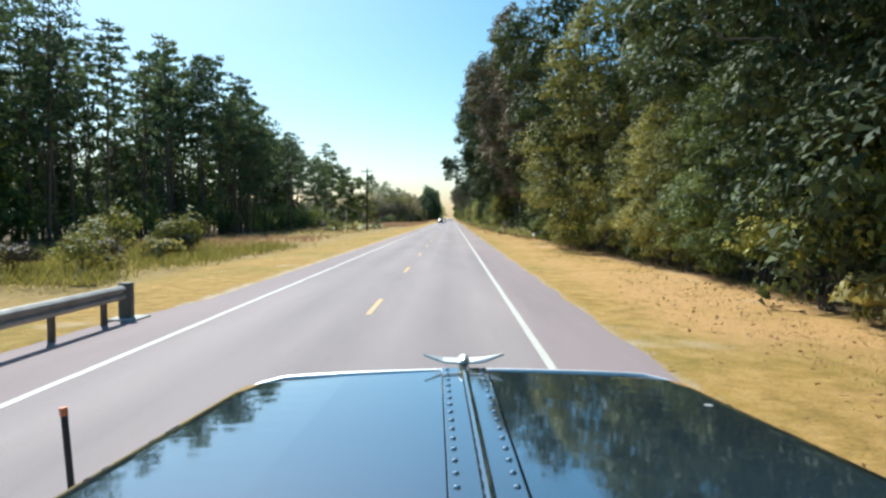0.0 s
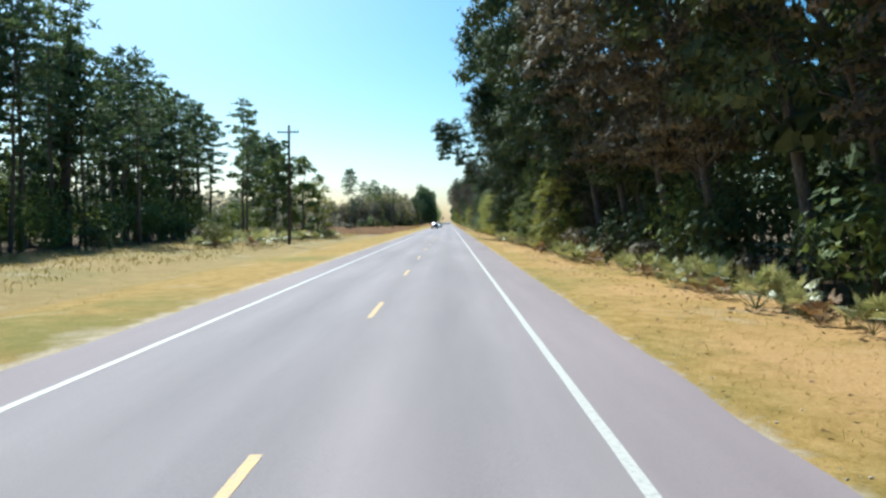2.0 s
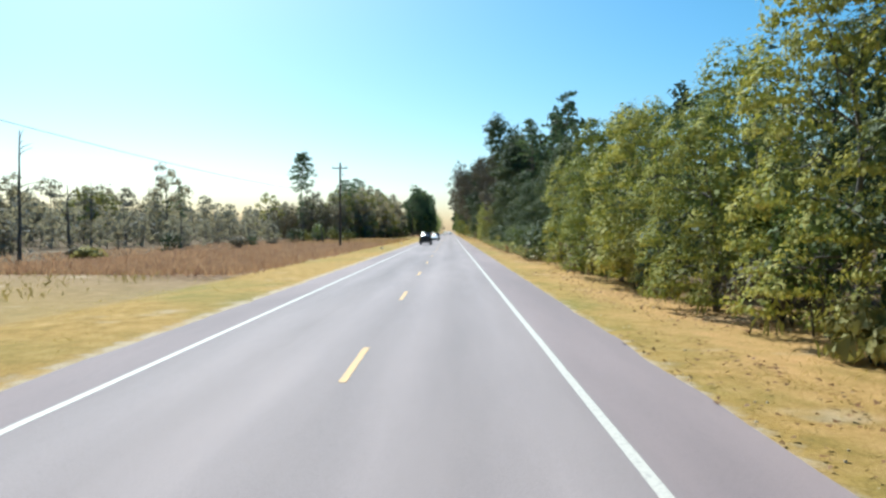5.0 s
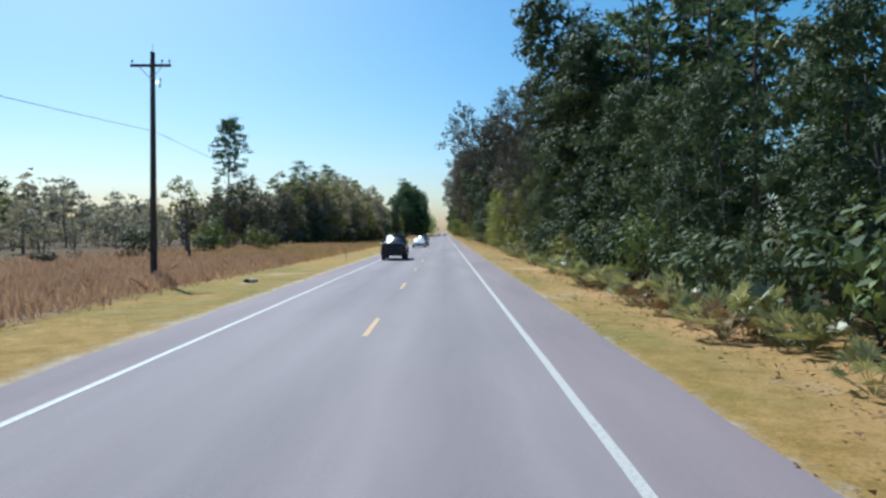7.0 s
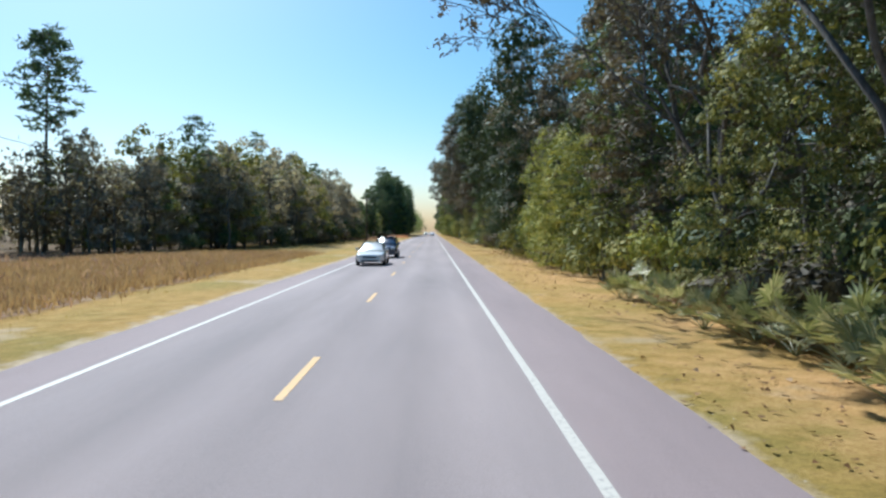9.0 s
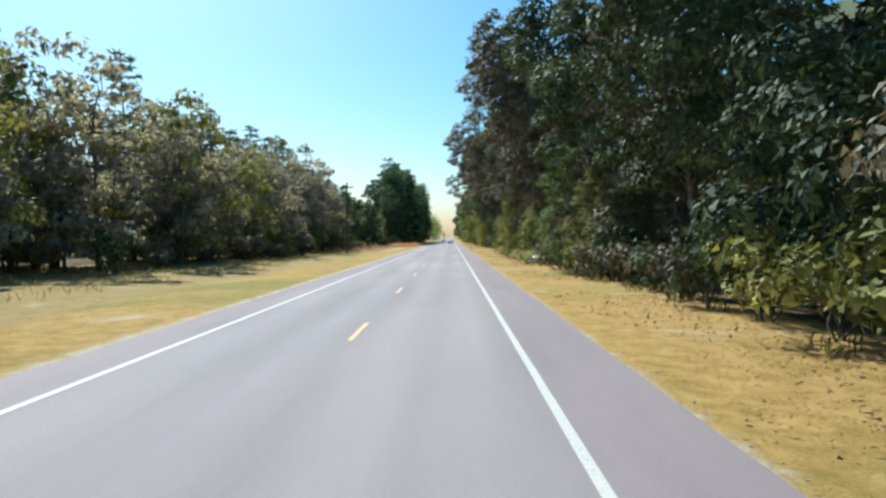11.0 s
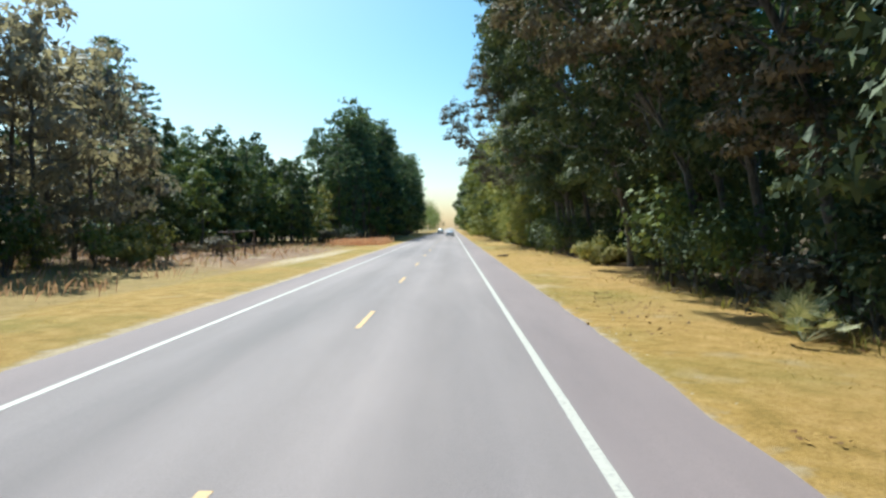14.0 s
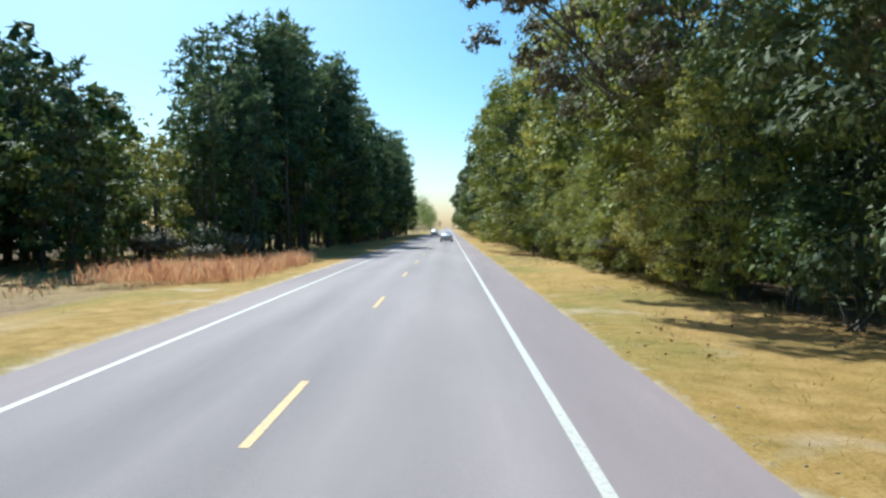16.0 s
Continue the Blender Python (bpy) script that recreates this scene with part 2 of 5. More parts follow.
    ls.new(noise_tex(nt, 0.16, 5, 0.7).outputs[0], dry.inputs[0])
    over = ns.new("ShaderNodeMath"); over.operation = "MULTIPLY"
    ls.new(dry.outputs[0], over.inputs[0]); ls.new(edge(sx.outputs[0], 6.4, 1.0, 3.0), over.inputs[1])
    fade = ns.new("ShaderNodeMath"); fade.operation = "MULTIPLY_ADD"; fade.inputs[1].default_value, fade.inputs[2].default_value = -0.62, 1.0
    ls.new(edge(sx.outputs[1], 318.0, 25.0, 10.0), fade.inputs[0])
    thin = ns.new("ShaderNodeMath"); thin.operation = "MULTIPLY"
    ls.new(over.outputs[0], thin.inputs[0]); ls.new(fade.outputs[0], thin.inputs[1])
    c = mix(nt, c, straw.outputs[0], thin.outputs[0])
    c = mix(nt, c, litter.outputs[0], edge(sx.outputs[0], 11.4, 0.6, 2.0))
    # sand: thrown along the edge of the paving, and here and there in the grass
    rs = ramp(ns, [(0.60, (0, 0, 0)), (0.72, (0.8, 0.8, 0.8))])
    ls.new(big.outputs[0], rs.inputs[0])
    c = mix(nt, c, sand.outputs[0], rs.outputs[0])
    ab = ns.new("ShaderNodeMath"); ab.operation = "ABSOLUTE"
    ls.new(sx.outputs[0], ab.inputs[0])
    near = ns.new("ShaderNodeMath"); near.operation = "SUBTRACT"; near.inputs[0].default_value = 1.0
    ls.new(edge(ab.outputs[0], 5.05, 0.2, 1.6), near.inputs[1])
    c = mix(nt, c, sand.outputs[0], near.outputs[0])
    # sandy bank beside the fenced clearing
    inv = ns.new("ShaderNodeMath"); inv.operation = "SUBTRACT"; inv.inputs[0].default_value = 1.0
    ls.new(edge(neg.outputs[0], 10.0, 0.8, 4.0), inv.inputs[1])
    k1 = ns.new("ShaderNodeMath"); k1.operation = "MULTIPLY"
    ls.new(edge(neg.outputs[0], 7.6, 0.25, 1.5), k1.inputs[0]); ls.new(inv.outputs[0], k1.inputs[1])
    k2 = ns.new("ShaderNodeMath"); k2.operation = "MULTIPLY"
    ls.new(edge(sx.outputs[1], 446.0, 5.0, 3.0), k2.inputs[0]); ls.new(k1.outputs[0], k2.inputs[1])
    fin = ns.new("ShaderNodeMath"); fin.operation = "SUBTRACT"; fin.inputs[0].default_value = 1.0
    ls.new(edge(sx.outputs[1], 472.0, 8.0, 4.0), fin.inputs[1])
    k3 = ns.new("ShaderNodeMath"); k3.operation = "MULTIPLY"
    ls.new(k2.outputs[0], k3.inputs[0]); ls.new(fin.outputs[0], k3.inputs[1])
    c = mix(nt, c, sand.outputs[0], k3.outputs[0])
    ls.new(c, b.inputs["Base Color"])
    b.inputs["Roughness"].default_value = 0.95
    b.inputs["Specular IOR Level"].default_value = 0.1
    bump(nt, b, fine.outputs[0], 0.7, 0.05)
    return m


ASPHALT = asphalt_material()
WHITE_LINE = paint_material("white_line_paint", (0.47, 0.44, 0.40), (0.31, 0.28, 0.27))
YELLOW_LINE = paint_material("yellow_line_paint", (0.56, 0.335, 0.12), (0.31, 0.25, 0.19))
GROUND = ground_material()


# ================= mesh helpers =================
def mesh_of(name, verts, faces, mat, smooth=False):
    me = bpy.data.meshes.new(name)
    me.from_pydata([tuple(v) for v in verts], [], [tuple(f) for f in faces])
    for k in (mat if isinstance(mat, (list, tuple)) else [mat]):
        me.materials.append(k)
    if smooth:
        me.polygons.foreach_set("use_smooth", [True] * len(me.polygons))
    me.update()
    return me


def part(name, bm, mat, parent, label=""):
    """Links a bmesh, or a mesh, as one object under its parent."""
    if isinstance(bm, bmesh.types.BMesh):
        me = bpy.data.meshes.new(name)
        bm.to_mesh(me)
        bm.free()
        me.materials.append(mat)
    else:
        me = bm
    ob = new(name, me)
    ob.parent = parent
    if label:
        ob["label"] = label
    return ob


def box(bm, x0, x1, y0, y1, z0, z1, bevel=0.0):
    r = bmesh.ops.create_cube(bm, size=1.0, matrix=Matrix.Translation(((x0 + x1) / 2, (y0 + y1) / 2, (z0 + z1) / 2)) @ Matrix.Diagonal((x1 - x0, y1 - y0, z1 - z0, 1)))
    if bevel:
        ed = list({e for v in r["verts"] for e in v.link_edges})
        bmesh.ops.bevel(bm, geom=ed, offset=bevel, segments=2, affect="EDGES", profile=0.5)
    return bm


def rod(bm, a, b, r0, r1=None, n=8):
    a, b = Vector(a), Vector(b)
    r1 = r0 if r1 is None else r1
    q = (b - a).to_track_quat("Z", "Y").to_matrix().to_4x4()
    bmesh.ops.create_cone(bm, cap_ends=True, segments=n, radius1=r0, radius2=r1, depth=(b - a).length, matrix=Matrix.Translation((a + b) / 2) @ q)
    return bm


def unit_sphere(level):
    bm = bmesh.new()
    bmesh.ops.create_icosphere(bm, subdivisions=level, radius=1.0)
    v, f = np.array([q.co[:] for q in bm.verts]), np.array([[w.index for w in q.verts] for q in bm.faces])
    bm.free()
    return v, f


ICO = (unit_sphere(1), unit_sphere(2))


class Soup:
    """Collects vertices and faces for one mesh."""
    def __init__(self):
        self.v, self.f, self.n = [], [], 0

    def add(self, v, f):
        v, f = np.asarray(v, float), np.asarray(f, int)
        self.v.append(v)
        self.f.extend((f + self.n).tolist())
        self.n += len(v)

    def tube(self, pts, radii, n=6):
        pts = np.asarray(pts, float)
        d = np.gradient(pts, axis=0)
        d /= np.linalg.norm(d, axis=1)[:, None] + 1e-9
        ref = np.where(np.abs(d[:, 2:3]) > 0.9, [[1.0, 0, 0]], [[0, 0, 1.0]])
        u = np.cross(d, ref)
        u /= np.linalg.norm(u, axis=1)[:, None] + 1e-9
        w = np.cross(d, u)
        ang = np.arange(n) * 2 * np.pi / n
        ring = pts[:, None] + np.asarray(radii)[:, None, None] * (np.cos(ang)[None, :, None] * u[:, None] + np.sin(ang)[None, :, None] * w[:, None])
        k = len(pts)
        f = [(i * n + j, i * n + (j + 1) % n, (i + 1) * n + (j + 1) % n, (i + 1) * n + j) for i in range(k - 1) for j in range(n)]
        self.add(ring.reshape(-1, 3), f)

    def leaves(self, c, length, width, rng, axis=None, spread=1.0, flat=0.0):
        """A pointed leaf at each place of c. axis: the way that leaves point; flat: how level they lie."""
        m = len(c)
        a = rng.normal(size=(m, 3)) * spread
        if axis is not None:
            a = a + axis
        a[:, 2] *= 1 - flat
        a /= np.linalg.norm(a, axis=1)[:, None] + 1e-9
        b = np.cross(a, rng.normal(size=(m, 3)) * np.array([1, 1, 1 - flat]) + np.array([0, 0, flat * 3]))
        b /= np.linalg.norm(b, axis=1)[:, None] + 1e-9
        s = rng.uniform(0.65, 1.35, (m, 1))
        L, W = length * s / 2, width * s / 2
        v = np.stack([c - a * L + b * W, c - a * L * 0.7 - b * W, c + a * L], 1).reshape(-1, 3)
        f = np.arange(m * 3).reshape(m, 3)
        self.add(v, f)

    def clump(self, c, radii, rng, fine=True, rough=0.3):
        """A ragged lump."""
        v, f = ICO[1 if fine else 0]
        k = rng.uniform(1 - rough, 1 + rough, (len(v), 1))
        self.add(np.asarray(c) + v * k * np.asarray(radii), f)

    def mesh(self, name, mat, smooth=False):
        me = mesh_of(name, np.concatenate(self.v), self.f, mat, smooth)
        return me


def bend(p0, p1, sag, rng, k=5, wob=0.0):
    t = np.linspace(0, 1, k)[:, None]
    p = np.asarray(p0) * (1 - t) + np.asarray(p1) * t
    p[:, 2] += (sag * 4 * t * (1 - t))[:, 0]
    p[1:-1] += rng.normal(size=(k - 2, 3)) * wob
    return p


# ================= trees =================
def caps(soup, c, shape, n, size, rng, open_side=None, droop=0.5, floor=0.06):
    """One bough's foliage: leaves lie like shingles over a lumpy cap, larger shaded ones inside it, a hanging fringe below."""
    k_in, k_fr = int(n * 0.28), int(n * 0.12)
    ph = rng.uniform(0, 6.28, 3)
    up = np.array([0, 0, 1.0])
    for k, reach, leaf, wide, low, tilt in ((n - k_in - k_fr, 1.0, size, 0.72, -0.35, 0.42), (k_in, 0.74, size * 1.65, 0.85, -0.7, 0.35), (k_fr, 0.98, size * 1.5, 0.42, -0.75, 0.5)):
        d = rng.normal(size=(k * 5 + 8, 3))
        d /= np.linalg.norm(d, axis=1)[:, None]
        keep = d[:, 2] > low
        if leaf > size and wide < 0.5:
            keep &= d[:, 2] < 0.05
        if open_side is not None:
            keep &= d @ open_side > -0.35
        d = d[keep][:k]
        lump = 1 + 0.20 * np.sin(4 * d[:, 0] + ph[0]) * np.sin(4 * d[:, 1] + ph[1]) + 0.12 * np.sin(7 * d[:, 2] + 5 * d[:, 0] + ph[2])
        p = c + d * shape * (reach * lump * rng.uniform(0.86, 1.06, len(d)))[:, None]
        p[:, 2] -= droop * shape[0] * (d[:, 0] ** 2 + d[:, 1] ** 2) * 0.6
        p[:, 2] = np.maximum(p[:, 2], floor)
        nrm = d * np.array([0.8, 0.8, 1.2]) + up * 0.25 + rng.normal(size=d.shape) * tilt
        nrm /= np.linalg.norm(nrm, axis=1)[:, None]
        g = d * np.array([0.8, 0.8, 0]) - up * (0.6 if wide > 0.5 else 2.2) + rng.normal(size=d.shape) * 0.5
        t = g - nrm * np.sum(g * nrm, 1)[:, None]
        t /= np.linalg.norm(t, axis=1)[:, None] + 1e-9
        w = np.cross(nrm, t)
        s = leaf * rng.uniform(0.6, 1.35, (len(d), 1))
        v = np.stack([p - t * s * 0.5 + w * s * wide * 0.5, p - t * s * 0.28 - w * s * wide * 0.5, p + t * s * 0.5], 1).reshape(-1, 3)
        soup.add(v, np.arange(len(v)).reshape(-1, 3))


def broadleaf(name, label, seed, H, R, low, leaf_mat, bark=BARK_OAK, leaves=9500, size=0.24, lobes=36, lean=0.0, edge=False, droop=0.5, bole=1.0, grow=0.04, tier=(0.17, 0.34), curve=1.4):
    """A hardwood: trunk with a limb to every bough; boughs are overlapping drooping caps of leaves with dark gaps between.
    edge: a tree at the wood's edge, leafy on its open side."""
    rng = np.random.default_rng(seed)
    wood, crown = Soup(), Soup()
    top = np.array([lean * 1.1, rng.normal() * 0.4, H * 0.66])
    trunk = bend((0, 0, -0.2), top, 0, rng, 7, 0.12)
    trunk[:, 0] += lean * 1.1 * (np.linspace(0, 1, 7) ** 2.2 - np.linspace(0, 1, 7))
    tr = (0.008 * H + 0.04) * bole
    wood.tube(trunk, np.linspace(tr * 1.35, tr * 0.45, 7), 8)
    zs = [low + (H - low) * (0.03 + 0.90 * (i + 0.5) / lobes) for i in range(lobes)]
    big = [size * (1 + grow * max(0.0, z - 5)) for z in zs]          # longer leaves and fewer of them towards the top
    spans = [R * rng.uniform(*tier) for _ in zs]
    share = [(q / b) ** 2 for q, b in zip(spans, big)]
    open_side = np.array([-0.86, -0.5, 0.1])
    for i in range(lobes):
        if edge:
            ph = math.pi * 7 / 6 + (((i * 0.618) % 1.0) - 0.5) * 4.0 + rng.uniform(-0.2, 0.2)
        else:
            ph = i * 2.4 + rng.uniform(-0.4, 0.4)
        fz = (i + 0.5) / lobes
        rad = R * math.sin(math.pi * (0.24 + 0.68 * fz)) * rng.uniform(0.42, 0.92)
        c = np.array([math.cos(ph) * rad + lean * 1.35 * fz ** curve, math.sin(ph) * rad, zs[i]])
        h0 = trunk[min(6, 2 + int(fz * 5))]
        if i % 2 == 0:
            wood.tube(bend(h0, c, 0.25, rng, 6, 0.22), np.linspace(tr * 0.36, 0.025, 6), 5)
        shape = np.array([1, 1, rng.uniform(0.5, 0.85)]) * spans[i]
        caps(crown, c, shape, max(14, int(leaves * share[i] / sum(share))), big[i], rng, open_side if edge else None, droop)
    ob = tagged(new(name), label, "tree")
    part("trunk", wood.mesh("trunk", bark, True), None, ob)
    part("crown", crown.mesh("crown", leaf_mat), None, ob)
    return ob


def branching(name, label, seed, H, R, leaf_mat, lean=0.0, wisps=7000, size=0.2, fork=6, fine=0.021, girth=1.0):
    """A leafless or nearly leafless hardwood: limbs fork again and again into fine twigs that carry a few wisps of moss or dry leaves."""
    rng = np.random.default_rng(seed)
    wood, crown = Soup(), Soup()
    ends = []

    def grow_limb(p, d, length, r, depth):
        d = d / (np.linalg.norm(d) + 1e-9)
        e = p + d * length
        wood.tube(bend(p, e, 0.05 * length, rng, 4, 0.05 * length), np.linspace(r, max(fine, r * 0.6), 4), 6 if depth < 2 else 3)
        if depth >= fork:
            ends.append((p, e))
            return
        for _ in range(3 if depth in (1, 2, 3) else 2):
            q = d + rng.normal(size=3) * 0.42 + np.array([lean * 0.03, 0, 0.10])
            at = p + (e - p) * rng.uniform(0.6, 1.0)
            grow_limb(at, q, length * rng.uniform(0.60, 0.80), max(fine, r * 0.56), depth + 1)

    base = np.array([0, 0, -0.2])
    for i in range(4):
        a = i * 1.57 + rng.uniform(-0.3, 0.3)
        grow_limb(np.array([0, 0, H * 0.16 * (0.7 + 0.25 * i)]), np.array([math.cos(a) * 0.75 * R / 6 + lean * 0.12, math.sin(a) * 0.75 * R / 6, 0.9]), H * 0.26, (0.006 * H + 0.03) * girth, 0)
    wood.tube(bend(base, (0, 0, H * 0.30), 0, rng, 4, 0.05), np.linspace(0.013 * H, 0.008 * H, 4) * girth, 8)
    a, b = np.array([q[0] for q in ends]), np.array([q[1] for q in ends])
    k = rng.integers(0, len(ends), wisps)
    p = a[k] + (b[k] - a[k]) * rng.uniform(0, 1.1, (wisps, 1)) + rng.normal(size=(wisps, 3)) * 0.12
    crown.leaves(p, size, size * 0.5, rng, axis=np.array([0, 0, -0.8]))
    ob = tagged(new(name), label, "tree")
    part("trunk", wood.mesh("trunk", BARK_GREY, True), None, ob)
    part("crown", crown.mesh("crown", leaf_mat), None, ob)
    return ob


def pine(name, label, seed, H, bare=0.55, R=2.6, tufts=26, full=1.0):
    """A tall southern pine: bare straight bole, level limbs carrying flat needle clumps, a domed top."""
    rng = np.random.default_rng(seed)
    wood, crown = Soup(), Soup()
    tip = (rng.normal() * 0.4, rng.normal() * 0.4, H * 0.97)
    trunk = bend((0, 0, -0.2), tip, 0, rng, 8, 0.06)
    wood.tube(trunk, np.linspace(0.009 * H + 0.03, 0.04, 8), 7)
    for i in range(tufts):
        f = ((i + rng.uniform(0, 0.8)) / tufts) ** 0.8
        z = H * (bare + (0.965 - bare) * f)
        t = z / (H * 0.97)
        base = np.array([np.interp(t, np.linspace(0, 1, 8), trunk[:, 0]), np.interp(t, np.linspace(0, 1, 8), trunk[:, 1]), z])
        ph = i * 2.4 + rng.uniform(-0.5, 0.5)
        rad = R * math.sqrt(max(0.05, 1 - (max(0.0, f - 0.4) / 0.62) ** 2)) * (0.75 + 0.25 * min(1, f / 0.4)) * rng.uniform(0.55, 1.05)
        end = base + np.array([math.cos(ph) * rad, math.sin(ph) * rad, rng.uniform(-0.25, 0.5)])
        wood.tube(bend(base, end, 0.15, rng, 4, 0.05), np.linspace(0.05, 0.015, 4), 4)
        for k in range(2):
            q = base + (end - base) * (0.92 - 0.42 * k) + rng.normal(size=3) * np.array([0.2, 0.2, 0.12])
            w = rng.uniform(0.6, 1.0) * (0.6 + 0.4 * R / 2.6) * full
            d = rng.normal(size=(17, 3)) * np.array([1, 1, 0.7]) + np.array([0, 0, 0.25])
            d /= np.linalg.norm(d, axis=1)[:, None]
            crown.leaves(q + d * w * np.array([0.75, 0.75, 0.5]) * rng.uniform(0.3, 1.1, (17, 1)), 0.58, 0.25, rng, axis=d * 2.5)
    for _ in range(5):  # dead stubs on the bole
        z = H * rng.uniform(0.05, max(0.1, bare))
        ph = rng.uniform(0, 6.28)
        wood.tube([(0, 0, z), (math.cos(ph) * 0.5, math.sin(ph) * 0.5, z + 0.05), (math.cos(ph) * rng.uniform(0.8, 1.6), math.sin(ph) * 1.1, z - 0.1)], [0.03, 0.02, 0.008], 3)
    ob = tagged(new(name), label, "pine tree")
    part("trunk", wood.mesh("trunk", BARK_PINE, True), None, ob)
    part("crown", crown.mesh("crown", NEEDLE), None, ob)
    return ob


def shrub(name, label, seed, H, R, leaf_mat, leaves=760, size=0.17, hang=0.0):
    """A bush: stems from the ground, leaf sprays over a lumpy outline."""
    rng = np.random.default_rng(seed)
    wood, crown = Soup(), Soup()
    lobes = 6
    for i in range(lobes):
        ph = i * 2.4 + rng.uniform(-0.5, 0.5)
        c = np.array([math.cos(ph) * R * rng.uniform(0.2, 0.62), math.sin(ph) * R * rng.uniform(0.2, 0.62), H * rng.uniform(0.28, 0.78)])
        lr = R * rng.uniform(0.38, 0.55)
        wood.tube(bend((rng.normal() * 0.12, rng.normal() * 0.12, -0.1), c, 0.1, rng, 4, 0.06), np.linspace(0.035, 0.01, 4), 4)
        caps(crown, c, np.array([1, 1, min(1.2, H / R * 0.6)]) * lr, leaves // lobes, size, rng, None, 0.35 + hang)
    ob = tagged(new(name), label, "shrub")
    part("woody_base", wood.mesh("woody_base", BARK_OAK, True), None, ob)
    part("foliage", crown.mesh("foliage", leaf_mat), None, ob)
    return ob


def palmetto(name, label, seed, mat, fans=15, spread=1.0):
    """A saw palmetto: stalks from one root, each with a fan of stiff folded blades."""
    rng = np.random.default_rng(seed)
    ob = tagged(new(name), label, "palmetto")
    for i in range(fans):
        s = Soup()
        ph, up = i * 2.4 + rng.uniform(-0.3, 0.3), rng.uniform(0.35, 1.25)
        d = np.array([math.cos(ph) * math.cos(up), math.sin(ph) * math.cos(up), math.sin(up)])
        c = d * rng.uniform(0.6, 1.15) * spread
        s.tube([(0, 0, -0.05), tuple(c * 0.5), tuple(c)], [0.016, 0.012, 0.009], 4)
        side = np.cross(d, [0, 0, 1.0]); side /= np.linalg.norm(side) + 1e-9
        up2 = np.cross(side, d)
        for k in range(15):
            a = (k - 7) / 7 * 1.75
            ax = d * math.cos(a) + side * math.sin(a) + up2 * 0.12
            L = rng.uniform(0.42, 0.62) * spread * (1 - 0.18 * abs(k - 7) / 7)
            w = np.cross(ax, up2); w /= np.linalg.norm(w) + 1e-9
            tip = c + ax * L + np.array([0, 0, -0.10 * rng.uniform(0, 1.3)])
            m = c + ax * L * 0.55
            s.add([c, m + w * 0.038, tip, m - w * 0.038], [(0, 1, 2, 3)])
        part("frond", s.mesh("frond", mat), None, ob)
    return ob


for_each_rot = random.Random(7)


def scatter(kinds, places, group, turn=6.28):
    """Copies of the kinds at the places (x, y, scale, kind); the first use of a kind is the kind itself."""
    placed = set()
    for x, y, s, k in places:
        ob = kinds[k]
        m = Matrix.LocRotScale((x, y, -0.05), Euler((for_each_rot.uniform(-0.03, 0.03), for_each_rot.uniform(-0.03, 0.03), for_each_rot.uniform(-turn / 2, turn / 2))), (s, s, s * for_each_rot.uniform(0.92, 1.14)))
        c = ob if k not in placed else copy_thing(ob, Matrix())
        placed.add(k)
        c.matrix_basis = m
        c["group"] = group


# ================= ground and road =================
def build_ground():
    xs = np.concatenate([[-2500, -900, -400, -200, -120], np.arange(-80, -12, 4.0), np.arange(-12, 14, 1.0), np.arange(14, 60, 5.0), [80, 120, 200, 400, 900, 2500]])
    ys = np.concatenate([[-900, -300, -120], np.arange(-60, 700, 3.0), [720, 760, 820, 900, 1100, 1500, 2500, 4500]])
    X, Y = np.meshgrid(xs, ys)
    Z = np.zeros_like(X)
    for i in range(X.shape[0]):
        for j in range(X.shape[1]):
            a = abs(X[i, j])
            far = min(1.0, max(0.0, (a - 5.0) / 4))
            Z[i, j] = -0.035 - 0.05 * far + far * 0.16 * noise.noise((X[i, j] * 0.13, Y[i, j] * 0.09, 0)) + far * 0.05 * noise.noise((X[i, j] * 0.6, Y[i, j] * 0.5, 3))
            if X[i, j] < -8:
                Z[i, j] -= 0.28 * math.exp(-((X[i, j] + 11.5) / 2.2) ** 2)
            if a < 4.9:
                Z[i, j] = -0.12
    n, m = X.shape
    v = np.stack([X, Y, Z], -1).reshape(-1, 3)
    f = [(i * m + j, i * m + j + 1, (i + 1) * m + j + 1, (i + 1) * m + j) for i in range(n - 1) for j in range(m - 1)]
    g = new("ground", mesh_of("ground", v, f, GROUND, True))
    tagged(g, "mown golden roadside grass running into brown field and leaf litter", "ground", kind="structure")
    return g


ground = build_ground()


def build_road():
    """The paved slab with broken edges."""
    ys = np.concatenate([[-200, -60], np.arange(-20, 620, 0.8), [660, 760, 1000, 1600, 2600]])
    v, f = [], []
    for y in ys:
        l = -4.75 - 0.75 * max(0.0, min(1.0, (19 - y) / 5)) + 0.10 * noise.noise((y * 0.4, 1, 0)) + 0.05 * noise.noise((y * 2.1, 4, 0))
        r = 5.05 + 0.11 * noise.noise((y * 0.4, 7, 0)) + 0.06 * noise.noise((y * 2.3, 9, 0))
        for x, z in ((l - 0.02, -0.14), (l, -0.012), (-3.4, 0.0), (0, 0.018), (3.4, 0.0), (r, -0.012), (r + 0.02, -0.14)):
            v.append((x, y, z))
    for i in range(len(ys) - 1):
        for j in range(6):
            f.append((i * 7 + j, i * 7 + j + 1, i * 7 + 8 + j, i * 7 + 7 + j))
    ob = new("road", mesh_of("road", v, f, ASPHALT))
    return tagged(ob, "straight two-lane road of pale worn asphalt with paved shoulders", "road", kind="structure")


road = build_road()


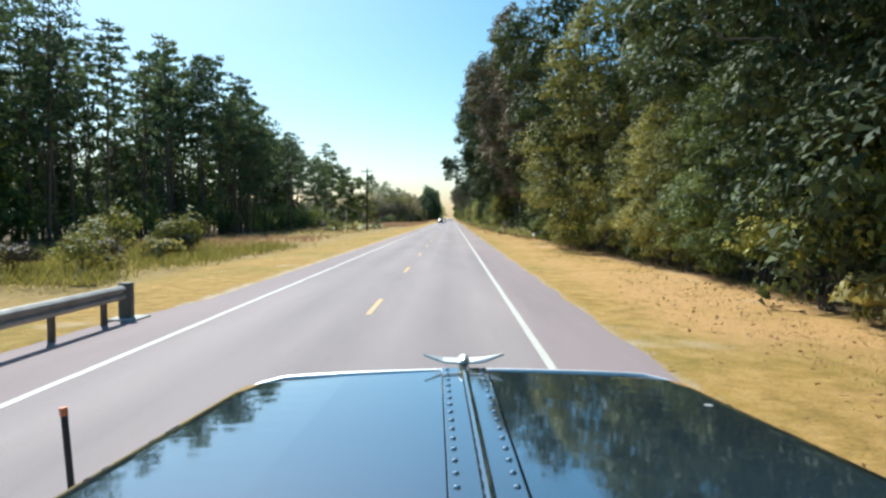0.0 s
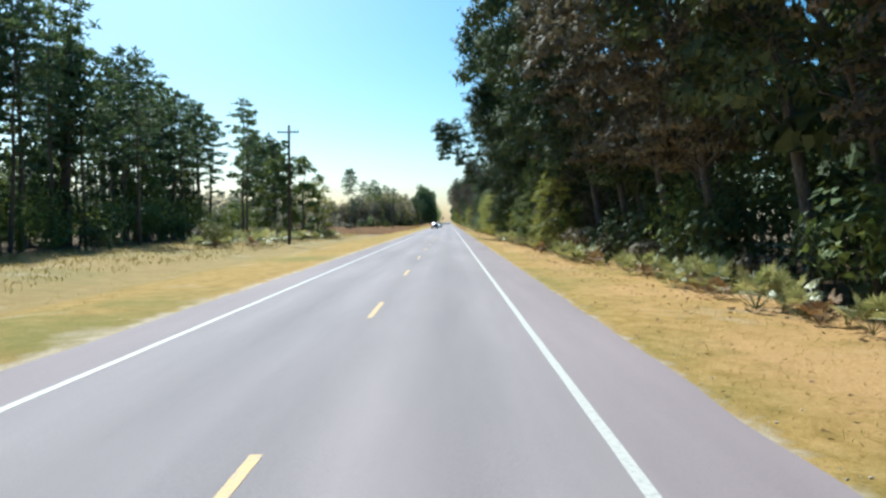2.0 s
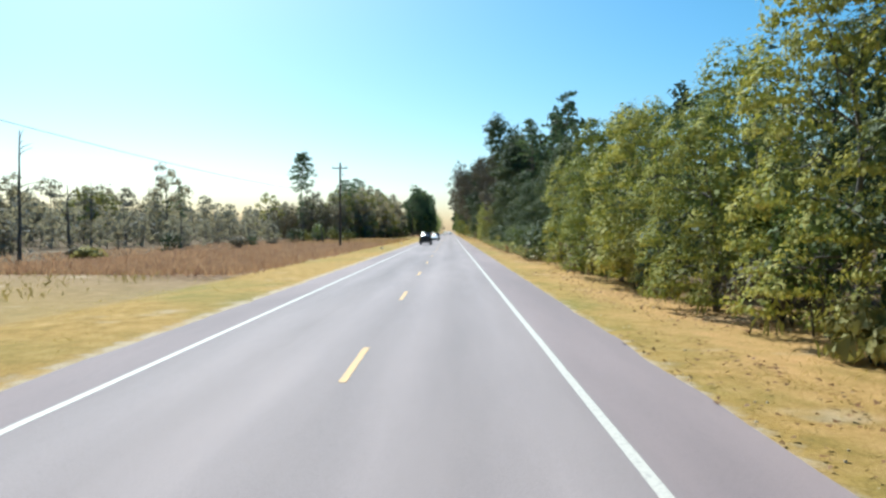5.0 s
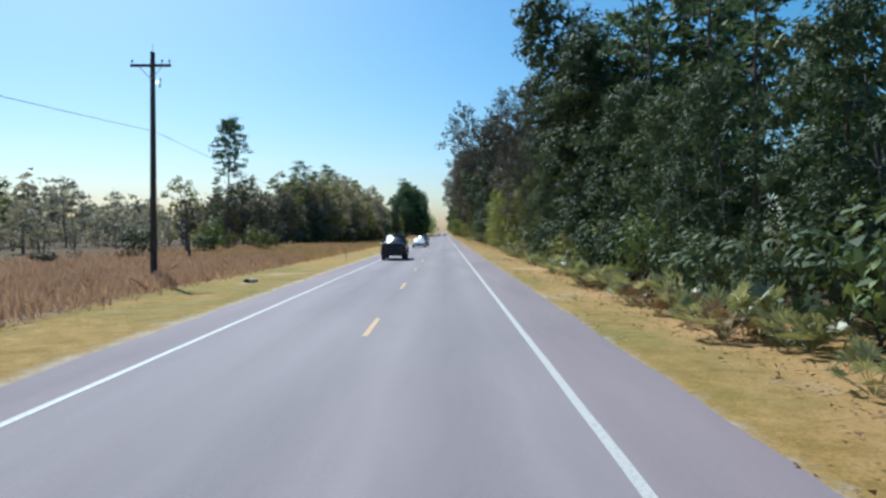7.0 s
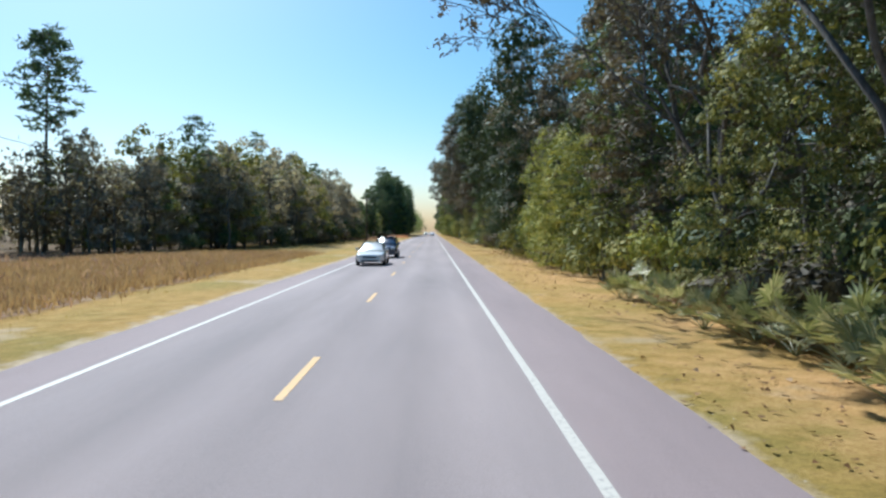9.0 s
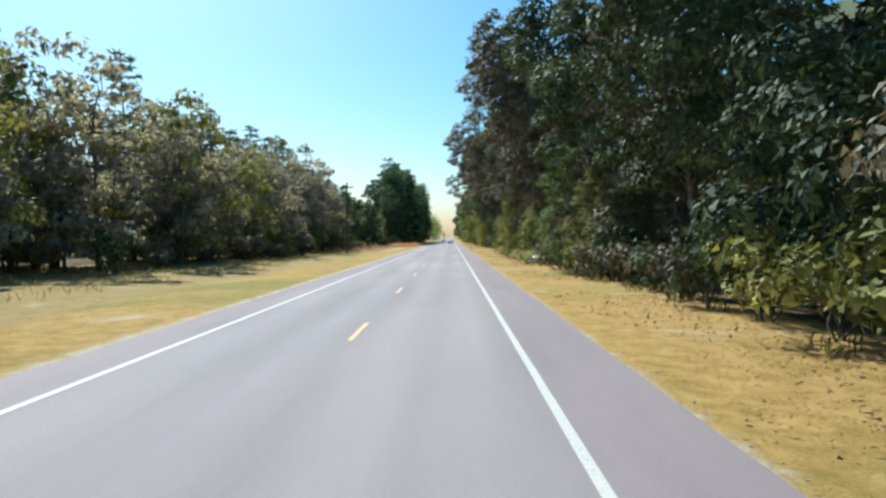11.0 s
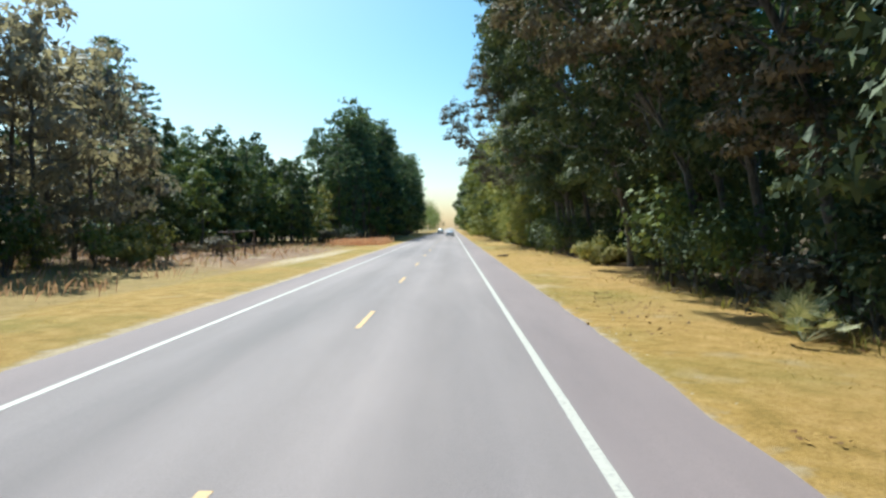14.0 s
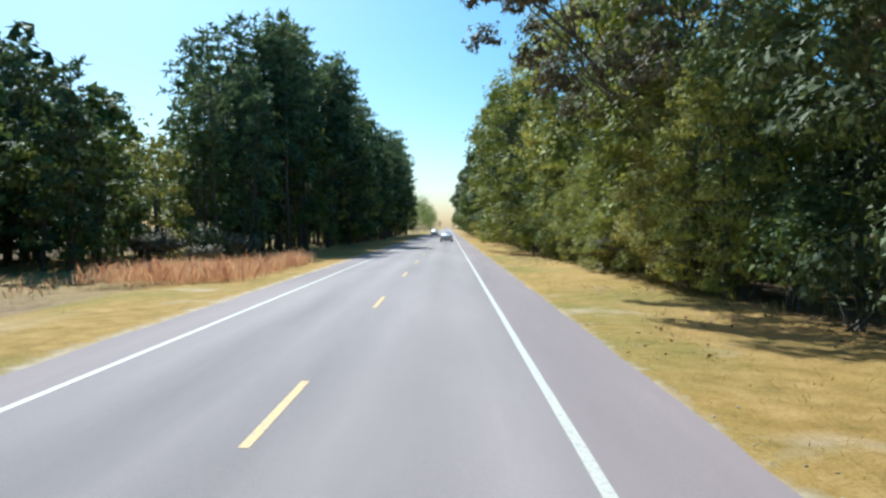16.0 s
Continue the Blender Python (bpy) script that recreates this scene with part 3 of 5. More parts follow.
def strip(x, w, y0, y1, mat, name):
    """A long painted line, its edges a little ragged."""
    ys = np.arange(y0, y1 + 0.01, 1.0) if y1 - y0 > 20 else np.linspace(y0, y1, 7)
    v, f = [], []
    for y in ys:
        e = 0.008 * noise.noise((y * 1.7, x, 0))
        zc = 0.018 * (1 - min(1, abs(x) / 3.4)) + 0.0045 if abs(x) < 3.4 else 0.0045 - (abs(x) - 3.4) * 0.008
        v += [(x - w / 2 + e, y, zc - 0.006), (x - w / 2 + e, y, zc), (x + w / 2 + e, y, zc), (x + w / 2 + e, y, zc - 0.006)]
    for i in range(len(ys) - 1):
        for j in range(3):
            f.append((i * 4 + j, i * 4 + j + 1, i * 4 + 5 + j, i * 4 + 4 + j))
    return part(name, mesh_of(name, v, f, mat), None, road)


for lx in (-3.4, 3.4):
    strip(lx, 0.13, -60, 1500, WHITE_LINE, "edge_line")["label"] = "solid white edge line"
DASH0 = 5.08
for k in range(-2, 60):
    strip(0.0, 0.12, DASH0 + k * 12.19 - 1.52, DASH0 + k * 12.19 + 1.52, YELLOW_LINE, "centre_dash")

# ================= woods =================
rt = random.Random(11)
BROAD = [
    broadleaf("oak_tree", "dark green live oak hung over the road verge", 1, 19, 6.0, 1.2, LEAF_DARK, lean=-1.0, edge=True, leaves=10200, size=0.198, grow=0.03),
    broadleaf("oak_tree", "olive-green oak leaning out over the grass", 2, 17, 5.6, 0.8, LEAF_OLIVE, lean=-0.8, edge=True, droop=0.7, leaves=13500, size=0.165, grow=0.03),
    broadleaf("sweetgum_tree", "greyish brown hardwood with dry autumn leaves", 3, 20, 6.0, 2.4, LEAF_BROWN, lean=-1.0, edge=True, size=0.167, leaves=10200, grow=0.04, droop=0.8, lobes=46, tier=(0.13, 0.28)),
    broadleaf("laurel_oak_tree", "mid-green hardwood with dense glossy leaves", 4, 18, 5.6, 0.9, LEAF_GREEN, lean=-0.8, edge=True, leaves=13500, size=0.165, grow=0.03),
    broadleaf("vine_covered_tree", "yellow-green tree smothered in sunlit vines", 5, 13, 4.6, 0.4, LEAF_YELLOW, lean=-0.6, edge=True, leaves=11000, size=0.148, grow=0.03, lobes=30, droop=1.0),
    branching("bare_tree", "bare grey deciduous tree with fine twigs and moss", 6, 19, 4.7, LEAF_BROWN, lean=-0.4, girth=0.6),
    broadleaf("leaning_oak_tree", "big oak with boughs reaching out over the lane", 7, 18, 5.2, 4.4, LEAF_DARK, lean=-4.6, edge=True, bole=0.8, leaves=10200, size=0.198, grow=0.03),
    broadleaf("leaning_gum_tree", "brown-leaved hardwood with boughs reaching out over the lane", 8, 19, 5.2, 4.2, LEAF_BROWN, lean=-4.6, edge=True, size=0.167, leaves=10200, grow=0.03, bole=0.8, droop=0.9, lobes=46, tier=(0.13, 0.28)),
    broadleaf("arching_tree", "thin grey-brown hardwood with a bough arching high over the lane", 9, 18, 5.0, 6.5, LEAF_BROWN, lean=-7.0, edge=True, size=0.15, leaves=9500, grow=0.03, bole=0.7, droop=0.8, lobes=44, tier=(0.11, 0.24), curve=0.85),
    broadleaf("arching_oak_tree", "dark green oak with a long bough arching over the lane", 10, 17, 5.0, 7.0, LEAF_DARK, lean=-7.0, edge=True, size=0.18, leaves=10500, grow=0.03, bole=0.8, droop=0.9, lobes=44, tier=(0.13, 0.28), curve=0.85),
]
# cheaper kinds for the depth of the woods
BACK = [
    broadleaf("hardwood_tree", "dark green hardwood in the depth of the woods", 21, 18, 5.2, 1.6, LEAF_DARK, leaves=1400, size=0.5, lobes=22),
    broadleaf("hardwood_tree", "green hardwood standing behind the front trees", 22, 16, 5.0, 1.2, LEAF_GREEN, leaves=1400, size=0.5, lobes=22),
    broadleaf("half_bare_tree", "greyish brown hardwood half bare of leaves", 23, 14, 4.8, 1.0, LEAF_SCRUB_HAZED, leaves=2300, size=0.31, lobes=22, tier=(0.15, 0.3)),
    broadleaf("scrub_tree", "grey-green scrubby hardwood with thin crown", 24, 11, 4.2, 0.6, LEAF_GREY_HAZED, leaves=1700, size=0.28, lobes=18, tier=(0.15, 0.3)),
    broadleaf("field_oak_tree", "olive hardwood with rounded crown by the field", 25, 13, 4.8, 0.5, LEAF_OLIVE, leaves=2000, size=0.33, lobes=20),
]
PINES = [
    pine("pine_tree", "tall slash pine with bare trunk and dark tufted crown", 31, 22, 0.46, 2.7),
    pine("pine_tree", "tall slash pine with long bare bole", 32, 20, 0.52, 2.4, 22),
    pine("pine_tree", "slender pine with narrow green crown", 33, 18, 0.34, 2.4, 24),
    pine("pine_tree", "spreading old pine with heavy flat tiers", 34, 21, 0.40, 3.7, 44, 1.25),
    pine("young_pine_tree", "young pine green from the ground to its tip", 35, 15, 0.07, 2.9, 34),
    pine("lone_pine_tree", "tall lone pine with domed crown standing over the field", 36, 22, 0.54, 3.6, 60, 1.1),
]
SHRUBS = [
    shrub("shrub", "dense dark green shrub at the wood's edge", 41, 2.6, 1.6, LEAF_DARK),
    shrub("shrub", "leafy green shrub at the wood's edge", 42, 3.2, 1.8, LEAF_GREEN),
    shrub("shrub", "sunlit olive-green shrub beside the grass", 43, 2.4, 1.7, LEAF_OLIVE),
    shrub("shrub", "tall yellow-green shrub tangled with vines", 44, 4.2, 2.0, LEAF_YELLOW, 1500, hang=0.6),
    shrub("shrub", "dry brown brush with dead leaves", 45, 1.6, 1.5, LEAF_BROWN, 800, 0.17),
    shrub("shrub", "low weedy clump of pale green stalks", 46, 1.1, 1.3, WEED, 800, 0.2),
]
PALMS = [
    palmetto("palmetto", "saw palmetto with green fan fronds", 51, FROND),
    palmetto("palmetto", "saw palmetto with green and tired fronds", 52, FROND, 12, 1.2),
    palmetto("palmetto", "dead palmetto with dry tan fronds", 53, DRY_FROND, 11, 0.8),
]


# Dark oak is weighted up in shaded-looking stretches, so leaf colour carries that shade.
SPECIES = (  # up to this y: kinds of front tree by their weight (dark oak, olive oak, gum, laurel oak, vine tree)
    (46, "DDDD"), (52, "OOO"), (61, "DDD"), (78, "GGGL"), (118, "DGGGL"), (158, "DDDL"), (200, "DLLV"), (240, "DDD"), (262, "DDDL"), (300, "GGD"),
    (330, "DGL"), (352, "DDDG"), (372, "DDG"), (418, "DGG"), (450, "DDG"), (480, "DDG"), (999, "DOLV"))


def pick(kinds, y):
    """A choice that stays with its place."""
    return random.Random(round(y * 10)).choice(kinds)


def edge_right(y):
    """Where the wood's edge stands to the right of the road."""
    return float(np.interp(y, [-20, 20, 45, 60, 100, 140, 260, 300, 400, 430, 441, 454, 463, 480, 520, 700], [11.0, 11.0, 12.2, 11.5, 9.6, 8.7, 8.6, 9.4, 9.4, 9.8, 12.6, 12.8, 10.2, 11.0, 9.0, 9.0]))


def height_right(y):
    """How tall the front trees stand along the right side."""
    return float(np.interp(y, [0, 130, 150, 166, 200, 216, 236, 246, 258, 285, 340, 370, 420, 700], [21, 21, 14, 10, 9.5, 7.8, 7.8, 13, 17.5, 16, 17, 20, 20, 19]))


# Low trees in pale leaf colours give these stretches their sunlit look.
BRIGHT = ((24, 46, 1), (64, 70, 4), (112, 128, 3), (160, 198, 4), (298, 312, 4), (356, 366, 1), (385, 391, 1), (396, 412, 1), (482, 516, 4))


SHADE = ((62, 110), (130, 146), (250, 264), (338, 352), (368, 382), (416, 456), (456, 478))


def shaded(y):
    """Stretches where high boughs reach out and leave a dark hollow below them."""
    return any(a < y < b for a, b in SHADE)


def setback(y):
    """The tall trees stand back where sunlit growth or bare trees fill the wood's edge."""
    return 4.2 if 264 < y < 292 else 2.6 if any(a - 6 < y < b + 4 for a, b, k in BRIGHT) else 0.3


rr = random.Random(23)
front, back, under, fans = [], [], [], []
y = -8.0
while y < 535:
    k = "DOGLV".index(pick(next(w for end, w in SPECIES if y < end), y))
    hr = height_right(y) / (13 if k == 4 else 18.5)
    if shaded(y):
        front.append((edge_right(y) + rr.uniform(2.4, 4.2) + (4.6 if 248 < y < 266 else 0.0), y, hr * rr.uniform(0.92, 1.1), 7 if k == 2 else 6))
    else:
        front.append((edge_right(y) + (1.5 if hr < 0.85 else 0.6) + setback(y) + rr.uniform(0.6, 2.8), y, hr * rr.uniform(0.8, 1.12), k))
    y += rr.uniform(5.8, 8.0)
while y < 760:
    back.append((edge_right(y) + rr.uniform(0.5, 2.2), y, rr.uniform(1.1, 1.4), pick([0, 1, 1, 4], y)))
    y += rr.uniform(5, 7)
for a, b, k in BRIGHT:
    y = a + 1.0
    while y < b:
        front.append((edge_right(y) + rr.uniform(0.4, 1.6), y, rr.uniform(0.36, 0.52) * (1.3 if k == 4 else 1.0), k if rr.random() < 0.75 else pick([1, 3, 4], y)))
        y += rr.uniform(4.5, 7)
# trees whose boughs reach over the verge and the lane, and the bare ones among them
for x, y, k, r in ((12.6, 18, 6, 1.0), (13.2, 48.5, 1, 1.0), (13.2, 54, 1, 0.85), (13.6, 69, 7, 1.05), (14.6, 82, 8, 1.05), (13.2, 92, 7, 1.0), (14.0, 104, 6, 1.0), (12.2, 119, 6, 1.0), (11.6, 132, 6, 1.0), (12.2, 149, 0, 1.0), (10.8, 158, 9, 1.0), (12.0, 157, 0, 0.95), (12.6, 163, 0, 0.8),
                   (10.2, 275, 5, 1.0), (10.8, 284, 5, 0.95), (11.0, 270.5, 3, 0.42), (11.0, 279.5, 1, 0.46), (11.4, 266.0, 0, 0.5), (14.0, 257, 0, 0.95), (14.6, 264, 0, 0.95), (15.0, 268, 6, 0.9), (15.8, 271, 0, 0.85), (16.0, 279, 0, 0.85), (14.0, 350, 7, 0.95), (13.2, 360, 6, 1.0), (13.2, 374, 7, 1.0), (14.2, 386, 8, 1.0), (12.8, 406, 8, 1.0), (13.8, 398, 7, 0.9),
                   (13.4, 411, 6, 0.95), (12.0, 421, 7, 1.0), (11.8, 431, 8, 1.0), (12.0, 442, 6, 1.0), (12.2, 463, 6, 1.05), (13.6, 474, 8, 1.0), (12.2, 490, 8, 1.0)):
    front.append((x, y, r, k))
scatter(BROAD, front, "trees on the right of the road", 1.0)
y = -10.0
while y < 560:
    back.append((edge_right(y) + rr.uniform(6.5, 10), y, rr.uniform(0.95, 1.2) * height_right(y) / 17, pick([0, 0, 1, 0, 2], y)))
    y += rr.uniform(13, 18)
y = -5.0
while y < 530:
    e = edge_right(y)
    # Dark-leaved shrub kinds put the shade of these stretches into the leaf colour.
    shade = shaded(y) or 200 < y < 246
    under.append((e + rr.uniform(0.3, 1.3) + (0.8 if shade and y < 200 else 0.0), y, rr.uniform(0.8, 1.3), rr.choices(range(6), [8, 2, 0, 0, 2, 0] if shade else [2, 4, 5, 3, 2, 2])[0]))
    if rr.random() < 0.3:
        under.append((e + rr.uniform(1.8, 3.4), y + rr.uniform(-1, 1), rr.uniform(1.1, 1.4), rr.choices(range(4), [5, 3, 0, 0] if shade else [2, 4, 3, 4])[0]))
    y += rr.uniform(2.6, 3.9)
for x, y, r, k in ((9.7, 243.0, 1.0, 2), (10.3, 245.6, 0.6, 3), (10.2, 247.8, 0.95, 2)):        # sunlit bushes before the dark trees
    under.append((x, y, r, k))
for _ in range(12):        # sunlit weeds on the verge before the open shade
    under.append((rr.uniform(10.4, 12.6), rr.uniform(442, 456), rr.uniform(0.6, 1.0), rr.choice([5, 5, 2])))
for a, b, n in ((72, 116, 34), (116, 150, 30), (205, 248, 62), (248, 262, 14), (268, 286, 26), (375, 420, 34), (486, 500, 3)):
    for _ in range(n):
        y = rr.uniform(a, b)
        fans.append((edge_right(y) + rr.uniform(-1.1, 0.3), y, rr.uniform(0.55, 0.85), rr.choices(range(3), [4, 3, 2])[0]))

for x, y, r, k in ((8.3, 268.0, 0.95, 0), (8.9, 270.2, 1.05, 1), (8.2, 272.0, 0.85, 1), (8.8, 274.4, 1.0, 0), (9.3, 268.6, 1.1, 2), (8.5, 277.0, 0.9, 1)):
    fans.append((x, y, r, k))
for _ in range(44):        # palmettos at the foot of the pines
    fans.append((rr.uniform(-24, -14.5), rr.uniform(118, 165), rr.uniform(0.7, 1.05), rr.choices(range(3), [5, 4, 1])[0]))
# left side: pine forest, open scrub, hardwoods, clearing, pine wall
lp, lb, lw = [], [], []
for _ in range(112):
    y = rt.uniform(8, 172)
    lp.append((-29 - abs(rt.gauss(0, 8)) - (3 if y > 140 else 0), y, rt.uniform(0.80, 1.04), rt.choice([0, 1, 0, 2, 3])))
for _ in range(52):
    lb.append((-33 - abs(rt.gauss(0, 8)), rt.uniform(10, 168), rt.uniform(0.5, 0.85), rt.choice([0, 0, 1])))
for _ in range(24):
    lw.append((rt.uniform(-34, -27), rt.uniform(5, 168), rt.uniform(0.9, 1.5), rt.choice([0, 0, 1, 5])))
for _ in range(26):
    lp.append((-rt.uniform(27, 36), rt.uniform(85, 152), rt.uniform(0.9, 1.08), rt.choice([0, 1, 2, 3])))
for x, y, s, k in ((-22.5, 163, 0.8, 2), (-27, 158, 0.95, 0), (-24, 150, 0.9, 2), (-38, 335, 1.06, 5), (-34, 318, 0.55, 2), (-52, 290, 0.65, 2), (-29, 444, 0.95, 3), (-16.8, 543, 1.2, 3), (-15.4, 537, 1.08, 3), (-19.5, 550, 1.02, 0), (-14.6, 529, 1.0, 3), (-20.5, 533, 0.92, 0), (-14.2, 556, 1.12, 3)):
    lp.append((x, y, s, k))
for x, y, s, k in ((-45, 499, 1.3, 3), (-48.5, 505, 1.2, 3), (-42, 493, 1.1, 0), (-50, 490, 1.2, 3), (-36, 196, 0.85, 3), (-33, 191, 0.75, 3), (-39, 201, 0.8, 0), (-14, 516, 0.8, 4), (-20, 500, 0.75, 4), (-23, 497, 0.7, 4), (14.0, 236, 0.72, 2), (13.2, 246, 0.9, 2), (16, 228, 0.6, 2), (17.5, 250, 0.9, 0), (13.4, 251, 0.95, 2), (16, 240, 0.75, 2), (14.8, 256, 1.0, 2), (17.5, 222, 0.62, 2), (14.4, 230, 0.62, 2), (15.5, 245, 0.9, 0)):
    lp.append((x, y, s, k))
for _ in range(44):        # scrub between the pine forest and the next woods
    lb.append((-rt.uniform(26, 75), rt.uniform(178, 328), rt.uniform(0.22, 0.5), rt.choice([3, 3, 3, 2])))
for _ in range(40):
    lb.append((-rt.uniform(46, 75), rt.uniform(225, 400), rt.uniform(0.7, 1.0), rt.choice([3, 2, 3, 3, 4])))
for _ in range(60):        # hardwoods beyond the field
    y = rt.uniform(328, 452)
    e = float(np.interp(y, [328, 350, 380, 452], [-27, -24, -19, -21]))
    lb.append((e - abs(rt.gauss(0, 6)), y, rt.uniform(0.85, 1.12) * (0.9 if y < 352 else 1.0), rt.choice([3, 2, 3, 2, 4, 3])))
for _ in range(9):
    lp.append((-rt.uniform(27, 38), rt.uniform(345, 450), rt.uniform(0.7, 0.85), rt.choice([3, 3, 0])))
for _ in range(16):
    y = rt.uniform(335, 400)
    lb.append((-rt.uniform(21, 31), y, rt.uniform(0.85, 1.05), rt.choice([2, 3, 3, 2, 4])))
for _ in range(46):        # behind the fenced clearing
    x, y = -rt.uniform(22, 40), rt.uniform(462, 512)
    lb.append((x, y, rt.uniform(0.70, 0.98) * (0.76 if y < 497 else 0.95), rt.choice([2, 1, 0, 1, 1])))
for _ in range(8):
    lp.append((-rt.uniform(24, 38), rt.uniform(462, 512), rt.uniform(0.65, 0.85), rt.choice([2, 0, 3])))
for _ in range(125):       # tall wall of pines and hardwoods
    y = rt.uniform(490, 700)
    e = float(np.interp(y, [490, 510, 560, 690], [-19.5, -14.0, -12.5, -12]))
    h = float(np.interp(y, [490, 510, 525, 545, 700], [0.55, 0.66, 1.0, 1.18, 1.2]))
    if rt.random() < 0.55:
        lp.append((e - abs(rt.gauss(0.5, 4)), y, h * rt.uniform(0.85, 1.1), rt.choice([2, 3, 3, 3, 0, 4])))
    else:
        lb.append((e - abs(rt.gauss(0, 4)), y, h * rt.uniform(0.85, 1.1), rt.choice([0, 1, 1, 4])))
for x, y, s_ in ((-12.6, 505, 1.2), (-14.5, 508, 1.4), (-13.2, 512, 1.1), (-16.0, 503, 1.2), (-11.8, 499, 0.9)):
    lw.append((x, y, s_, 4))
for x, y, s_, k in ((-20, 164, 0.8, 1), (-18.6, 169, 0.72, 4), (-23, 160, 0.75, 1), (-25, 166, 0.85, 0), (-21.5, 172, 0.7, 4)):
    lb.append((x, y, s_, k))
for _ in range(26):
    y = rt.uniform(332, 440)
    lb.append((float(np.interp(y, [328, 350, 380, 452], [-27, -24, -20, -21])) - rt.uniform(0, 4), y, rt.uniform(0.5, 0.8), rt.choice([2, 3, 3, 2, 3])))
for _ in range(11):
    lb.append((rt.uniform(-28, -20), rt.uniform(420, 452), rt.uniform(0.95, 1.15), rt.choice([2, 3, 3, 2])))
for _ in range(16):        # closing the wood past the clearing
    lb.append((-rr.uniform(22, 36), rr.uniform(499, 520), rr.uniform(0.7, 0.9), rr.choice([1, 1, 0, 4])))
for _ in range(22):        # brush at the foot of the hardwoods
    y = rr.uniform(385, 454)
    lw.append((rr.uniform(-21, -16.5), y, rr.uniform(0.8, 1.6), rr.choice([4, 4, 2, 5, 1])))
lb.extend([(-33.5, 196, 1.1, 1), (-37.5, 201, 1.05, 0)])
lw.append((-18, 286, 1.0, 2))
for _ in range(50):        # brush in the field and along the woods
    y = rt.uniform(150, 600)
    e = float(np.interp(y, [150, 330, 345, 440, 490, 515, 600], [-24, -24, -19, -17, -17, -11, -10]))
    lw.append((e + rt.uniform(-4, 1.5), y, rt.uniform(0.6, 1.3), rt.choice([5, 4, 2, 0, 1, 4])))
for _ in range(22):        # weeds behind the guard rail
    lw.append((rt.uniform(-20, -11), rt.uniform(10, 44), rt.uniform(0.8, 1.3), rt.choice([5, 5, 2, 4])))
for _ in range(12):
    lw.append((rt.uniform(-26, -17), rt.uniform(112, 150), rt.uniform(0.7, 1.2), rt.choice([5, 2, 4, 0])))

for x, y, s_ in ((17.5, 233, 0.85), (17, 247, 0.8), (19, 257, 1.1)):
    back.append((x, y, s_, 0))
lb = [q for q in lb if q[0] > -46 or q[1] > 172]
lp = [q for q in lp if q[0] > -44 or q[1] > 172]
scatter(BACK, back + lb, "woodland trees")
scatter(PINES, lp, "pines of the wood")
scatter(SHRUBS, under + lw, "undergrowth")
scatter(PALMS, fans, "palmettos under the trees")


def far_woods(seed, spots, mat, name, label, size=0.8, n=190, dense=False):
    """Woods too deep to tell tree from tree: boles and loose leaf masses in one mesh."""
    rng = np.random.default_rng(seed)
    s = Soup()
    for x, y, h in spots:
        r = h * rng.uniform(0.2, 0.3)
        s.tube([(x, y, -0.2), (x + rng.normal() * 0.3, y, h * 0.7)], [0.16, 0.06], 4)
        d = rng.normal(size=(n, 3))
        d /= np.linalg.norm(d, axis=1)[:, None]
        c = np.array([x, y, h * 0.55]) + d * np.array([r, r, h * 0.45]) * rng.uniform(0.35, 1.0, (n, 1))
        c += (rng.normal(size=(9, 3)) * 0.7)[rng.integers(0, 9, n)]
        c[:, 2] = np.maximum(c[:, 2], 0.3)
        s.leaves(c, size, size * 0.65, rng)
        for k in range(3 if dense else 0):
            q = rng.normal(size=2) * r * 0.35
            s.clump((x + q[0], y + q[1], h * (0.3 + 0.24 * k)), (r * 0.5, r * 0.5, h * 0.16), rng, False, 0.5)
    return tagged(new(name, s.mesh(name, mat)), label, "woods", kind="stuff")


rw = random.Random(5)
far_woods(13, [(-rw.uniform(29, 37), rw.uniform(20, 176), rw.uniform(2.5, 6)) for _ in range(80)], LEAF_GREEN, "thicket", "green brush filling the edge of the pine forest", 0.34, 260)
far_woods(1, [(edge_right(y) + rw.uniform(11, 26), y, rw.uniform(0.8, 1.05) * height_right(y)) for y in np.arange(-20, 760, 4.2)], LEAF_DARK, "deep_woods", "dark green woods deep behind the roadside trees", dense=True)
far_woods(2, [(-rw.uniform(44, 75), rw.uniform(-10, 180), rw.uniform(12, 18)) for _ in range(70)], LEAF_DARK, "deep_woods", "dark woods standing behind the pine trunks")
far_woods(3, [(-rw.uniform(62, 150), rw.uniform(165, 440), rw.uniform(6, 12)) for _ in range(210)], LEAF_GREY_HAZED, "far_woods", "hazy grey-green woods beyond the open field", 1.25, 150)
far_woods(4, [(-rw.uniform(36, 70), rw.uniform(505, 760), rw.uniform(12, 20)) for _ in range(110)], LEAF_DARK, "deep_woods", "dark green woods behind the tall left treeline")
far_woods(7, [(float(np.interp(y, [486, 512, 700], [-23, -17, -16])) - rw.uniform(0, 9), y, rw.uniform(7, 12)) for y in np.arange(486, 640, 2.6)], LEAF_GREEN, "thicket", "dense green thicket filling the woods between the trunks", 0.5, 420)
far_woods(8, [(-rw.uniform(33, 44), rw.uniform(8, 165), rw.uniform(5, 10)) for _ in range(60)], LEAF_DARK, "thicket", "dark undergrowth thicket between the pine trunks", 0.6, 300)
# Dark-leaved fill, added behind the edge trees so the hollows stay dark.
far_woods(9, [(edge_right(y) + rw.uniform(4.5, 7.5), y, rw.uniform(7, 11)) for y in np.arange(-8, 520, 4.4)], LEAF_DARK, "thicket", "dark thicket fill added for the shade under the roadside trees", 0.34, 520)
